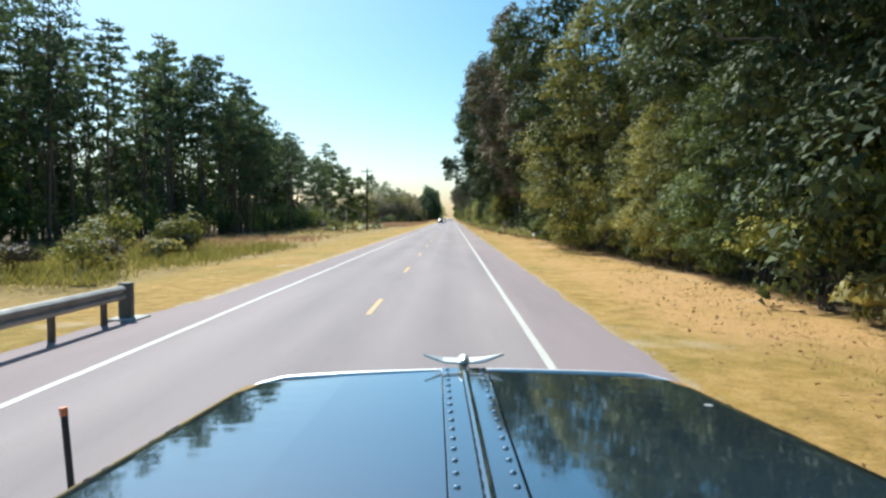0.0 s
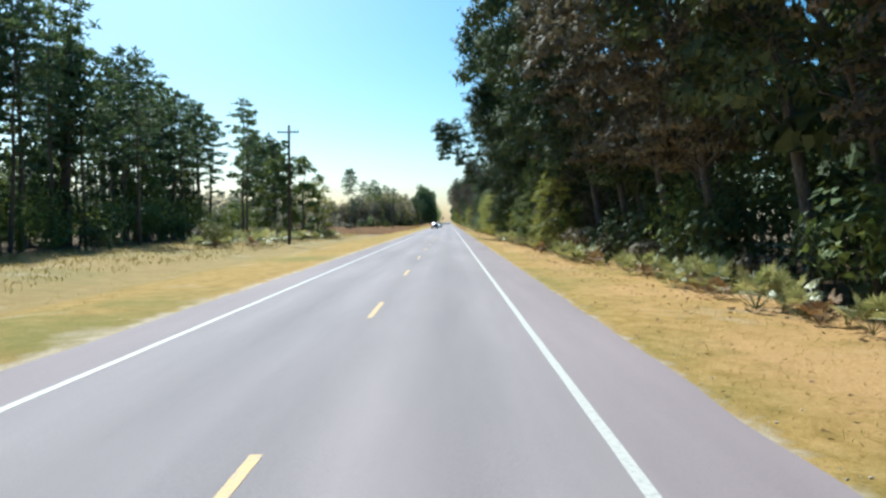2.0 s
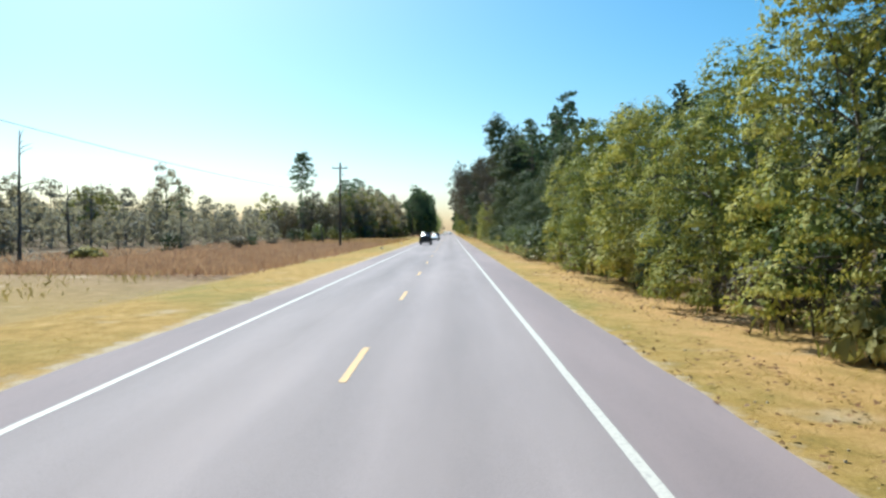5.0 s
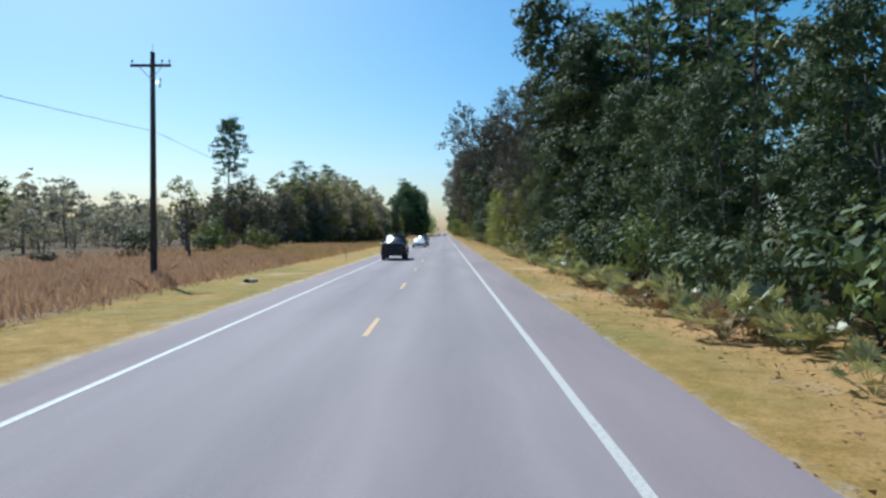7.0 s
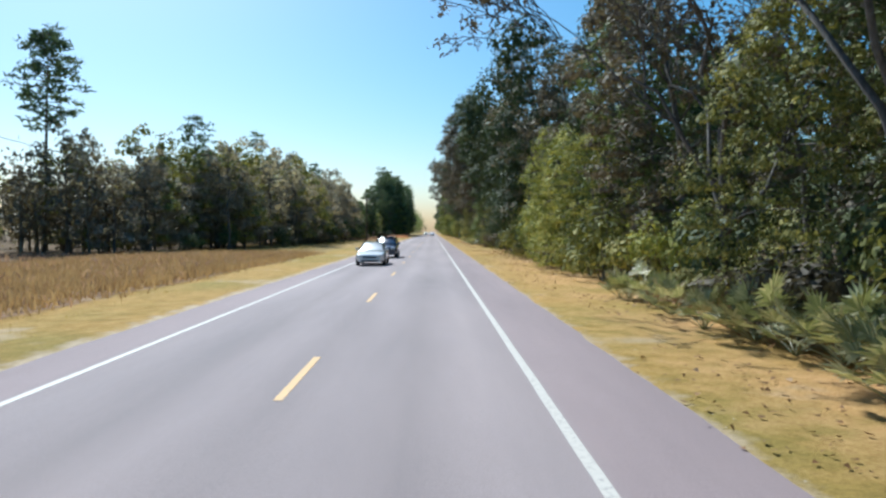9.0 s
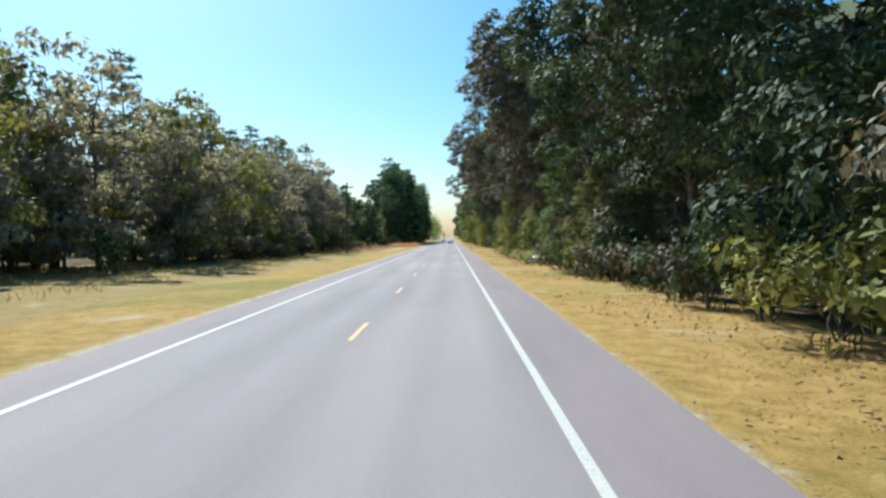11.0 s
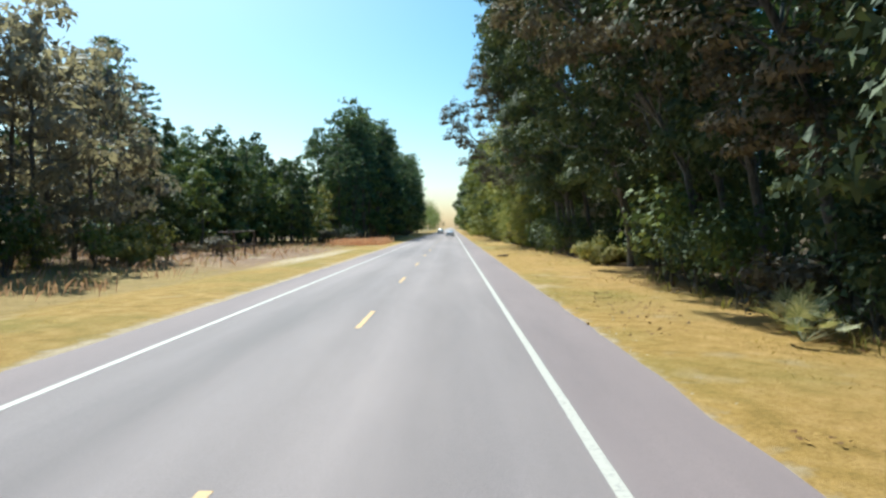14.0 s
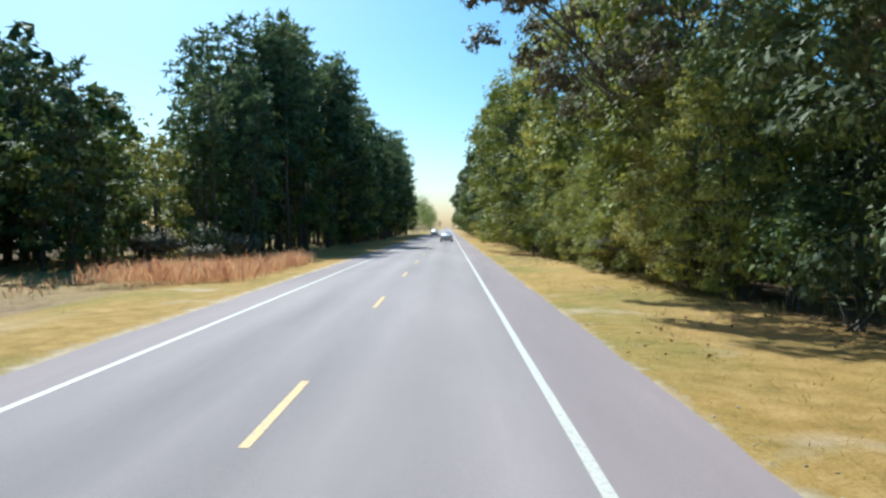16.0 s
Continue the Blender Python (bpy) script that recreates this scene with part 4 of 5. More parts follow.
# Second added fill, low and dark, closing the bright gaps further in.
far_woods(14, [(edge_right(y) + rw.uniform(8.5, 14), y, rw.uniform(3.5, 7)) for y in np.arange(-8, 520, 3.2)], LEAF_DARK, "thicket", "dark low fill added for the shade deep in the roadside woods", 0.5, 150)
far_woods(10, [(-rw.uniform(38, 80), rw.uniform(390, 540), rw.uniform(6, 10)) for _ in range(80)], LEAF_GREY_HAZED, "far_woods", "low hazy woods behind the clearing", 1.0, 170)
far_woods(11, [(-rw.uniform(28, 44), rw.uniform(326, 462), rw.uniform(5, 10)) for _ in range(120)], LEAF_BROWN, "thicket", "greyish brown thicket under the hardwoods by the field", 0.55, 260)
far_woods(12, [(-rw.uniform(40, 62), rw.uniform(200, 330), rw.uniform(3, 6)) for _ in range(60)], LEAF_GREY_HAZED, "thicket", "low grey brush at the back of the open field", 0.6, 130)
far_woods(5, [(x + rw.uniform(-6, 6), 1300 + rw.uniform(-60, 60), rw.uniform(9, 15)) for x in np.arange(-420, 420, 9)], LEAF_DARK, "horizon_woods", "distant dark treeline closing the road")
far_woods(6, [((-1 if i % 2 else 1) * rw.uniform(12, 20), y, rw.uniform(18, 25)) for i, y in enumerate(np.arange(700, 1240, 5.0))], LEAF_GREEN, "far_woods", "hazy green woods along the far road")


# ================= grass and litter =================
def blades(name, label, seed, n, xr, yr, h, w, mat, keep=None, clump=0.35, splay=0.28, fine=True):
    """Upright blades in clumps, as one mesh of stuff."""
    rng = np.random.default_rng(seed)
    k = n // 6
    cx, cy = rng.uniform(*xr, k), rng.uniform(*yr, k)
    if keep is not None:
        ok = np.array([keep(a, b) for a, b in zip(cx, cy)])
        cx, cy = cx[ok], cy[ok]
    px = np.repeat(cx, 6) + rng.normal(size=len(cx) * 6) * clump * 0.5
    py = np.repeat(cy, 6) + rng.normal(size=len(cx) * 6) * clump * 0.5
    m = len(px)
    hh = np.repeat(rng.uniform(0.55, 1.25, len(cx)), 6) * h * rng.uniform(0.6, 1.2, m)
    th = rng.uniform(0, 6.28, m)
    lean = rng.normal(size=(m, 2)) * splay * (hh[:, None] + 0.02)
    base = np.stack([px, py, np.full(m, -0.10 if h > 0.1 else -0.075)], 1)
    side = np.stack([np.cos(th), np.sin(th), np.zeros(m)], 1) * (w / 2) * rng.uniform(0.6, 1.5, (m, 1))
    tip = base + np.concatenate([lean, hh[:, None] + (0.1 if h > 0.1 else 0.03)], 1)
    mid = base + np.concatenate([lean * 0.35, hh[:, None] * 0.55 + (0.1 if h > 0.1 else 0.02)], 1)
    v = np.stack([base - side * 0.5, base + side * 0.5, mid + side, tip, mid - side], 1).reshape(-1, 3)
    f = np.arange(m * 5).reshape(m, 5)
    if not fine:
        v, f = np.stack([base - side, base + side, tip], 1).reshape(-1, 3), np.arange(m * 3).reshape(m, 3)
    return tagged(new(name, mesh_of(name, v, f, mat)), label, "grass", kind="stuff")


def red_field(x, y):
    return (190 < y < 325 and x < -9.8) or (425 < y < 490 and x < -10.5 and noise.noise((x * 0.3, y * 0.3, 5)) > 0.0) or (46 < y < 78 and x < -11.5)


blades("mown_grass", "short golden mown grass on the right verge", 61, 60000, (5.15, 10.6), (-4, 500), 0.035, 0.018, MOWN, clump=0.5, splay=1.6, fine=False)
blades("mown_grass", "short golden mown grass on the left verge", 62, 26000, (-10.4, -4.95), (6, 500), 0.035, 0.018, MOWN, clump=0.5, splay=1.6, fine=False)
blades("broomsedge", "tall reddish brown dead broomsedge in the field", 63, 40000, (-36, -10.2), (25, 520), 0.42, 0.06, SEDGE, red_field, 1.3, 0.55)
blades("broomsedge", "dense reddish brown broomsedge behind the mown verge", 68, 66000, (-25, -9.7), (188, 268), 0.40, 0.055, SEDGE, None, 1.0, 0.35, False)
blades("broomsedge", "tan and brown dead grass in the field by the hardwoods", 69, 60000, (-25, -9.5), (264, 332), 0.38, 0.055, TAN_SEDGE, None, 1.0, 0.35, False)
blades("tall_weeds", "rank green weeds behind the guard rail", 70, 26000, (-27, -10.6), (8, 58), 0.5, 0.05, WEED, lambda x, y: noise.noise((x * 0.2, y * 0.15, 9)) > -0.2, 1.1, 0.6, False)
blades("pink_grass", "thick clump of reddish pink seeding grass by the verge", 67, 7000, (-13.2, -6.9), (488, 505), 0.72, 0.03, PINK_GRASS, lambda x, y: noise.noise((x * 0.25, y * 0.2, 7)) > -0.12 and (y - 488) * 0.25 - 13.4 < x, 0.9, 0.4)
blades("field_weeds", "uncut golden green grass along the field", 64, 34000, (-28, -12.5), (4, 520), 0.11, 0.035, DRY_WEED, lambda x, y: not red_field(x, y), 1.2, 0.9)
blades("rank_grass", "uncut grass at the foot of the right-hand shrubs", 65, 9000, (8.2, 12.5), (-4, 520), 0.32, 0.05, WEED, lambda x, y: abs(x - edge_right(y) - 0.3) < 0.6, 0.3)


def fallen_leaves(label, seed, n, mat, size, spread):
    """Loose leaves on the right verge, thickest under the trees and in drifts."""
    rng = np.random.default_rng(seed)
    s = Soup()
    y = rng.uniform(-4, 520, n)
    x = np.array([edge_right(b) for b in y]) + 0.8 - np.abs(rng.normal(size=n)) * spread
    keep = (x > 5.0) & (np.array([noise.noise((a * 0.3, b * 0.11, 3.0)) for a, b in zip(x, y)]) > -0.12)
    x, y = x[keep], y[keep]
    s.leaves(np.stack([x, y, np.full(len(x), 0.012)], 1), size, size * 0.7, rng, flat=0.85)
    return tagged(new("fallen_leaves", s.mesh("fallen_leaves", mat)), label, "leaves", kind="stuff")


fallen_leaves("dry tan leaves scattered over the mown grass", 66, 1400, DRY_FROND, 0.11, 1.6)
fallen_leaves("rust-brown fallen leaves drifted over the mown grass", 68, 34000, FALLEN, 0.095, 2.6)


# ================= roadside things =================
def utility_pole(x, y, H, arm, label, extra=False):
    ob = tagged(new("utility_pole"), label, "utility pole", "power line poles")
    ob.location = (x, y, -0.1)
    bm = bmesh.new(); rod(bm, (0, 0, 0), (0.05, 0, H), 0.17, 0.11, 12)
    part("shaft", bm, POLE_WOOD, ob)
    bm = bmesh.new(); box(bm, -arm / 2, arm / 2, -0.17, -0.07, H - 0.75, H - 0.62, 0.012)
    part("crossarm", bm, POLE_WOOD, ob)
    for sx_ in (-1, 1):
        bm = bmesh.new(); rod(bm, (sx_ * arm * 0.3, -0.14, H - 0.72), (0.03, -0.12, H - 1.35), 0.018, n=6)
        part("brace", bm, GALV, ob)
    for px in (-arm * 0.46, arm * 0.28, arm * 0.46):
        bm = bmesh.new()
        rod(bm, (px, -0.12, H - 0.62), (px, -0.12, H - 0.5), 0.015, n=6)
        rod(bm, (px, -0.12, H - 0.52), (px, -0.12, H - 0.40), 0.055, 0.035, 8)
        part("insulator", bm, CERAMIC, ob)
    bm = bmesh.new(); rod(bm, (0.05, 0, H), (0.05, 0, H + 0.42), 0.014, 0.01, 6)
    part("ground_pin", bm, GALV, ob)
    if extra:
        bm = bmesh.new(); rod(bm, (0.42, -0.1, H - 1.75), (0.46, -0.1, H - 1.30), 0.05, 0.04, 8); rod(bm, (0.1, -0.05, H - 1.5), (0.42, -0.1, H - 1.55), 0.02, n=6)
        part("fuse_cutout", bm, CERAMIC, ob, "grey ceramic fuse cutout on a bracket")
    return ob


POLES = ((-13.8, 129.0, 11.6, 2.1), (-12.8, 243.0, 11.2, 2.0), (-12.5, 415.1, 9.9, 2.0))
for i, (px, py, ph, pa) in enumerate(POLES):
    utility_pole(px, py, ph, pa, "dark wooden utility pole with one crossarm in the field edge", i == 1)


def wire(a, b, sag, r=0.012):
    t = np.linspace(0, 1, 40)[:, None]
    p = np.array(a) * (1 - t) + np.array(b) * t
    p[:, 2] -= (4 * sag * t * (1 - t))[:, 0]
    s_ = Soup()
    s_.tube(p, np.full(40, r), 5)
    return tagged(new("power_line", s_.mesh("power_line", plain("wire_black", (0.03, 0.03, 0.035), 0.5))), "thin dark overhead line sagging between the poles", "wire", "power lines")


wire((-13.7, 129, 7.6), (-12.7, 243, 7.2), 1.6)
wire((-12.7, 243, 7.2), (-12.3, 413, 7.0), 2.4)


def guard_rail(x, y0, y1):
    ob = tagged(new("guard_rail"), "galvanised corrugated guard rail on short posts ending beside the shoulder", "guard rail")
    ob.location = (x, 0, 0)
    prof = [(0.0, 0.44), (0.03, 0.455), (0.085, 0.50), (0.085, 0.54), (0.02, 0.58), (0.02, 0.62), (0.085, 0.66), (0.085, 0.70), (0.03, 0.745), (0.0, 0.76)]
    s_ = Soup()
    ys = np.arange(y0, y1 + 0.01, 0.95)
    v = [(px, yy, pz) for yy in ys for px, pz in prof] + [(px - 0.006, yy, pz) for yy in ys for px, pz in prof]
    n, m = len(prof), len(ys)
    f = []
    for k in (0, n * m):
        f += [(k + i * n + j, k + i * n + j + 1, k + i * n + n + j + 1, k + i * n + n + j) for i in range(m - 1) for j in range(n - 1)]
    s_.add(v, f)
    part("beam", s_.mesh("beam", RAIL_STEEL), None, ob)
    yy = y1 - 0.9
    while yy > y0:
        bm = bmesh.new()
        box(bm, -0.13, -0.02, yy - 0.05, yy + 0.05, -0.2, 0.72, 0.01)
        part("post", bm, FENCE_WOOD, ob)
        yy -= 1.9
    bm = bmesh.new()
    box(bm, -0.16, 0.11, y1 - 0.12, y1 + 0.12, -0.15, 0.80, 0.03)
    part("end_post", bm, plain("dark_terminal", (0.09, 0.085, 0.08), 0.7), ob, "dark square end post")
    bm = bmesh.new()
    box(bm, -0.30, 0.34, y1 - 0.35, y1 + 0.42, -0.1, 0.03, 0.02)
    part("footing", bm, CONCRETE, ob, "pale concrete footing")
    return ob


guard_rail(-5.25, -24.0, 15.2)


def rail_fence():
    ob = tagged(new("rail_fence"), "low weathered rail fence with a high bar round the clearing", "fence")
    ob.location = (-14.5, 0, 0)
    ys = [453.0, 455.8, 458.6, 461.2]
    for i, yy in enumerate(ys):
        bm = bmesh.new(); rod(bm, (0, yy, -0.3), (0.02, yy, 1.85 if i in (1, 3) else 0.92), 0.075, 0.06, 9)
        part("post", bm, FENCE_WOOD, ob)
    for a, b in zip(ys[:-1], ys[1:]):
        bm = bmesh.new(); box(bm, 0.05, 0.10, a, b, 0.70, 0.84, 0.01)
        part("rail", bm, FENCE_WOOD, ob)
    bm = bmesh.new(); rod(bm, (0, ys[0] - 0.6, 1.82), (0, ys[-1] + 0.1, 1.86), 0.05, 0.05, 8)
    part("top_bar", bm, FENCE_WOOD, ob)
    return ob


rail_fence()


def snag(x, y, H, seed):
    rng = np.random.default_rng(seed)
    ob = tagged(new("dead_tree"), "bare grey dead tree with broken limbs in the field", "dead tree", "dead trees")
    w = Soup()
    tr = bend((0, 0, -0.2), (rng.normal() * 0.4, rng.normal() * 0.4, H), 0, rng, 7, 0.06)
    w.tube(tr, np.linspace(0.16, 0.03, 7), 7)
    part("trunk", w.mesh("trunk", BARK_OAK, True), None, ob)
    for i in range(7):
        z = H * rng.uniform(0.4, 0.92)
        ph = rng.uniform(0, 6.28)
        L = rng.uniform(0.6, 2.0) * min(1.0, H / 7)
        at = np.array([np.interp(z, tr[:, 2], tr[:, 0]), np.interp(z, tr[:, 2], tr[:, 1]), z])
        limb = Soup()
        limb.tube(bend(at, at + np.array([math.cos(ph) * L, math.sin(ph) * L, rng.uniform(0.1, 1.0)]), 0.1, rng, 4, 0.05), np.linspace(0.045, 0.01, 4), 4)
        part("limb", limb.mesh("limb", BARK_OAK, True), None, ob)
    ob.location = (x, y, 0)
    return ob


for i, (x, y, H) in enumerate(((-24.0, 164, 14.5), (-29.0, 201, 9.4), (-19.0, 265, 3.2), (-33, 215, 6.5), (-40, 232, 8.0), (-36, 190, 5.0), (-28, 228, 4.0), (-22, 345, 11), (-26, 283, 5.5))):
    snag(x, y, H, 70 + i)


def red_plant(x, y, s, label):
    rng = np.random.default_rng(int(y))
    ob = tagged(new("red_leaved_plant"), label, "plant")
    for _ in range(7):
        c = Soup()
        e = np.array([rng.normal() * 0.35 * s, rng.normal() * 0.3 * s, rng.uniform(0.15, 0.42) * s])
        c.tube([(rng.normal() * 0.06, rng.normal() * 0.06, -0.05), tuple(e * 0.6), tuple(e)], [0.012, 0.008, 0.004], 3)
        part("stem", c.mesh("stem", BARK_OAK), None, ob)
        tuft = Soup()
        tuft.leaves(e * rng.uniform(0.6, 1.1, (24, 1)) + rng.normal(size=(24, 3)) * 0.11 * s, 0.19 * s, 0.11 * s, rng)
        part("leaf_tuft", tuft.mesh("leaf_tuft", RED_LEAF), None, ob)
    ob.location = (x, y, 0)
    return ob


red_plant(11.6, 61.3, 0.66, "low plant with bright red leaves at the wood's edge")
red_plant(9.6, 121.0, 0.5, "rusty red plant among the palmettos")


def tread(x, y, L, label, turn):
    bm = bmesh.new()
    n = 12
    rows = []
    for i in range(n + 1):
        t = i / n
        z = 0.02 + 0.10 * math.sin(t * math.pi) ** 2 + 0.02 * math.sin(t * 19)
        w = 0.10 + 0.03 * math.sin(t * 11)
        rows.append([bm.verts.new(((t - 0.5) * L, o * w, z + dz)) for o, dz in ((-1, 0), (-1, 0.02), (1, 0.02), (1, 0))])
    for a, b in zip(rows[:-1], rows[1:]):
        for j in range(4):
            bm.faces.new((a[j], a[(j + 1) % 4], b[(j + 1) % 4], b[j]))
    me = bpy.data.meshes.new("tyre_tread")
    bm.to_mesh(me); bm.free()
    me.materials.append(plain("scuffed_rubber", (0.075, 0.05, 0.04), 0.85, 0, 0.3, 20, 0.4))
    ob = new("tyre_tread", me)
    ob.matrix_world = pose(x, y, 0.0, 0, 0, turn)
    return tagged(ob, label, "debris")




def carton(x, y, turn):
    """A crushed box: a sagging brown body with a bent point and two pale torn flaps at the other end."""
    rng = np.random.default_rng(77)
    ob = tagged(new("flattened_carton"), "crushed brown cardboard carton with pale torn flaps on the grass", "carton")
    bm = bmesh.new()
    outline = [(-0.26, -0.15), (0.24, -0.17), (0.43, -0.02), (0.33, 0.15), (-0.20, 0.17), (-0.33, 0.02)]
    low = [bm.verts.new((a, b, 0.0)) for a, b in outline]
    mid = [bm.verts.new((a * 1.03, b * 1.05, 0.07 + rng.uniform(-0.015, 0.015))) for a, b in outline]
    top = [bm.verts.new((a * 0.86, b * 0.8, 0.145 - 0.05 * (a < -0.1) + rng.uniform(-0.012, 0.012))) for a, b in outline]
    hollow = bm.verts.new((0.02, 0.0, 0.10))
    for lo, hi in ((low, mid), (mid, top)):
        for i in range(6):
            bm.faces.new((lo[i], lo[(i + 1) % 6], hi[(i + 1) % 6], hi[i]))
    for i in range(6):
        bm.faces.new((top[i], top[(i + 1) % 6], hollow))
    bm.faces.new(low[::-1])
    part("body", bm, CARDBOARD, ob)
    for k, (b, z) in enumerate(((-0.10, 0.075), (0.07, 0.02))):
        bm = bmesh.new()
        box(bm, -0.52 + 0.05 * k, -0.24, b - 0.055, b + 0.055, z, z + 0.012, 0.003)
        part("flap", bm, PALE_CARD, ob, "pale torn flap")
    ob.matrix_world = pose(x, y, 0.0, 0, 0, turn)
    return ob


carton(5.8, 455.1, -6)
tread(3.95, 399.7, 0.4, "small dark scrap of rubber on the paved shoulder", 20).scale = (1, 0.6, 0.35)



def gravel():
    """Pale sand clods and small stones thrown to the edge of the paving."""
    rng = np.random.default_rng(71)
    g_ = Soup()
    for _ in range(1500):
        y = rng.uniform(0, 480)
        r = rng.uniform(0.008, 0.026)
        x = 5.12 + abs(rng.normal()) * 0.35 if rng.random() < 0.75 else -4.85 - abs(rng.normal()) * 0.35
        g_.clump((x, y, -0.045 + r * 0.3), (r, r * rng.uniform(0.7, 1.4), r * 0.7), rng, False, 0.3)
    tagged(new("gravel", g_.mesh("gravel", plain("pale_sand", (0.44, 0.36, 0.26), 0.95, 0, 0.25, 30))), "pale clods and stones along the edge of the paving", "gravel", kind="stuff")


gravel()


def culvert_end(x, y, turn):
    """A low concrete pipe end set into the ditch: sloping slab and dark pipe mouth."""
    ob = tagged(new("culvert_end"), "pale concrete drain end half buried in the grassy ditch", "drain")
    bm = bmesh.new()
    box(bm, -0.22, 0.22, -1.0, 0.75, -0.18, -0.01, 0.05)
    bmesh.ops.subdivide_edges(bm, edges=bm.edges[:], cuts=3, use_grid_fill=True)
    for v in bm.verts:
        v.co.z += 0.08 * max(0.0, v.co.y) + 0.06 * noise.noise((v.co.x * 3, v.co.y * 2, 1))
        v.co.x += 0.22 * noise.noise((v.co.y * 1.3, 4, 0))
    part("slab", bm, SANDY_CONCRETE, ob)
    bm = bmesh.new()
    rod(bm, (0, 0.7, 0.02), (0, 1.5, 0.0), 0.19, n=20)
    part("pipe", bm, SANDY_CONCRETE, ob)
    # The pipe is solid: a near-black disc stands in for its shaded inside.
    bm = bmesh.new()
    rod(bm, (0, 0.685, 0.02), (0, 0.698, 0.02), 0.15, n=20)
    part("pipe_mouth", bm, PIPE_SHADE, ob, "dark pipe mouth")
    ob.matrix_world = pose(x, y, -0.06, 0, 0, turn)
    return ob


SANDY_CONCRETE = plain("sandy_concrete", (0.40, 0.33, 0.23), 0.95, 0, 0.35, 9, 0.4)
PIPE_SHADE = plain("pipe_shade", (0.02, 0.017, 0.013), 0.9)
culvert_end(-7.15, 238.4, -8)

bm = bmesh.new()
rod(bm, (0, 0, -0.1), (0, 0, 0.42), 0.045, 0.04, 8)
mk = tagged(new("marker_stake"), "short white marker stake in the roadside grass", "marker")
mk.location = (-6.35, 265, 0)
part("stake", bm, plain("white_plastic", (0.72, 0.71, 0.68), 0.5), mk)

# ================= vehicles =================
def car_paint(name, col, rough=0.28, metal=0.0):
    return plain(name, col, rough, metal, 0.06, 3.0, 0, 1.0)


GLASS = plain("tinted_glass", (0.03, 0.04, 0.05), 0.03, 0, 0.1)
GLASS.node_tree.nodes["Principled BSDF"].inputs["Specular IOR Level"].default_value = 1.0
RUBBER = plain("tyre_rubber", (0.022, 0.022, 0.023), 0.85, 0, 0.2, 20)
ALLOY = plain("alloy", (0.55, 0.55, 0.57), 0.3, 0.9)
TRIM = plain("black_trim", (0.02, 0.02, 0.022), 0.5)
LENS_RED = plain("red_lens", (0.30, 0.015, 0.015), 0.2)
LENS_SMOKE = plain("smoked_lens", (0.05, 0.05, 0.055), 0.1)
LENS_CLEAR = plain("clear_lens", (0.65, 0.66, 0.68), 0.12)
PLATE = plain("plate_grey", (0.55, 0.56, 0.55), 0.5)
DULL_CHROME = plain("dull_chrome", (0.72, 0.71, 0.70), 0.42, 0.85, 0.06)
CHROME = plain("chrome", (0.75, 0.76, 0.78), 0.12, 1.0, 0.04)


def hull(stations, mat):
    """Lofts a body: each station is y, half width, bottom, shoulder height, top; both sides alike."""
    s_ = Soup()
    v, n = [], 12
    for y, w, zb, zs, zt in stations:
        half = [(w * 0.90, zb), (w * 0.985, zb + (zs - zb) * 0.25), (w, zb + (zs - zb) * 0.6), (w * 0.975, zs), (w * 0.86, zt - (zt - zs) * 0.2), (w * 0.35, zt)]
        v += [(x, y, z) for x, z in half] + [(-x, y, z) for x, z in reversed(half)]
    f = [(i * n + j, i * n + (j + 1) % n, i * n + n + (j + 1) % n, i * n + n + j) for i in range(len(stations) - 1) for j in range(n)]
    s_.add(v, f)
    s_.f.append(list(range(n - 1, -1, -1)))
    s_.f.append([len(v) - n + j for j in range(n)])
    return s_.mesh("body", mat, True)


def cabin_corners(wb, wt, zb, zt, yf0, yf1, yr1, yr0):
    return {(sx_, k): Vector((sx_ * (wb if k in (0, 3) else wt), (yf0, yf1, yr1, yr0)[k], zb if k in (0, 3) else zt)) for sx_ in (-1, 1) for k in range(4)}


def pane(corners, mat, name, parent, inset=0.08, lift=0.006):
    """A pane of glass: a thin slab over the quad, drawn in from its edges."""
    c = sum(corners, Vector()) / 4
    nrm = (corners[1] - corners[0]).cross(corners[3] - corners[0]).normalized()
    bm = bmesh.new()
    outer = [bm.verts.new(q + (c - q) * inset + nrm * lift) for q in corners]
    inner = [bm.verts.new(q + (c - q) * inset - nrm * 0.02) for q in corners]
    bm.faces.new(outer)
    for j in range(4):
        bm.faces.new((outer[j], inner[j], inner[(j + 1) % 4], outer[(j + 1) % 4]))
    return part(name, bm, mat, parent)


def wheel(parent, x, y, r, width):
    side = 1 if x > 0 else -1
    bm = bmesh.new()
    rod(bm, (x - side * width, y, r), (x, y, r), r, n=26)
    bmesh.ops.bevel(bm, geom=[e for e in bm.edges if e.is_manifold and e.calc_face_angle(0) > 1.0], offset=0.03, segments=2, affect="EDGES")
    w = part("wheel", bm, RUBBER, parent, "black tyre on a spoked rim")
    bm = bmesh.new()
    rod(bm, (x - side * 0.02, y, r), (x + side * 0.012, y, r), r * 0.62, r * 0.55, 20)
    for k in range(5):
        a = k * 2 * math.pi / 5
        rod(bm, (x + side * 0.015, y, r), (x + side * 0.015, y + math.cos(a) * r * 0.55, r + math.sin(a) * r * 0.55), 0.035, 0.025, 6)
    part("rim", bm, ALLOY if r < 0.4 else TRIM, w, "silver alloy rim" if r < 0.4 else "black rim")


def slab(parent, name, mat, x0, x1, y0, y1, z0, z1, bev=0.015, label=""):
    bm = bmesh.new()
    box(bm, x0, x1, y0, y1, z0, z1, bev)
    return part(name, bm, mat, parent, label)


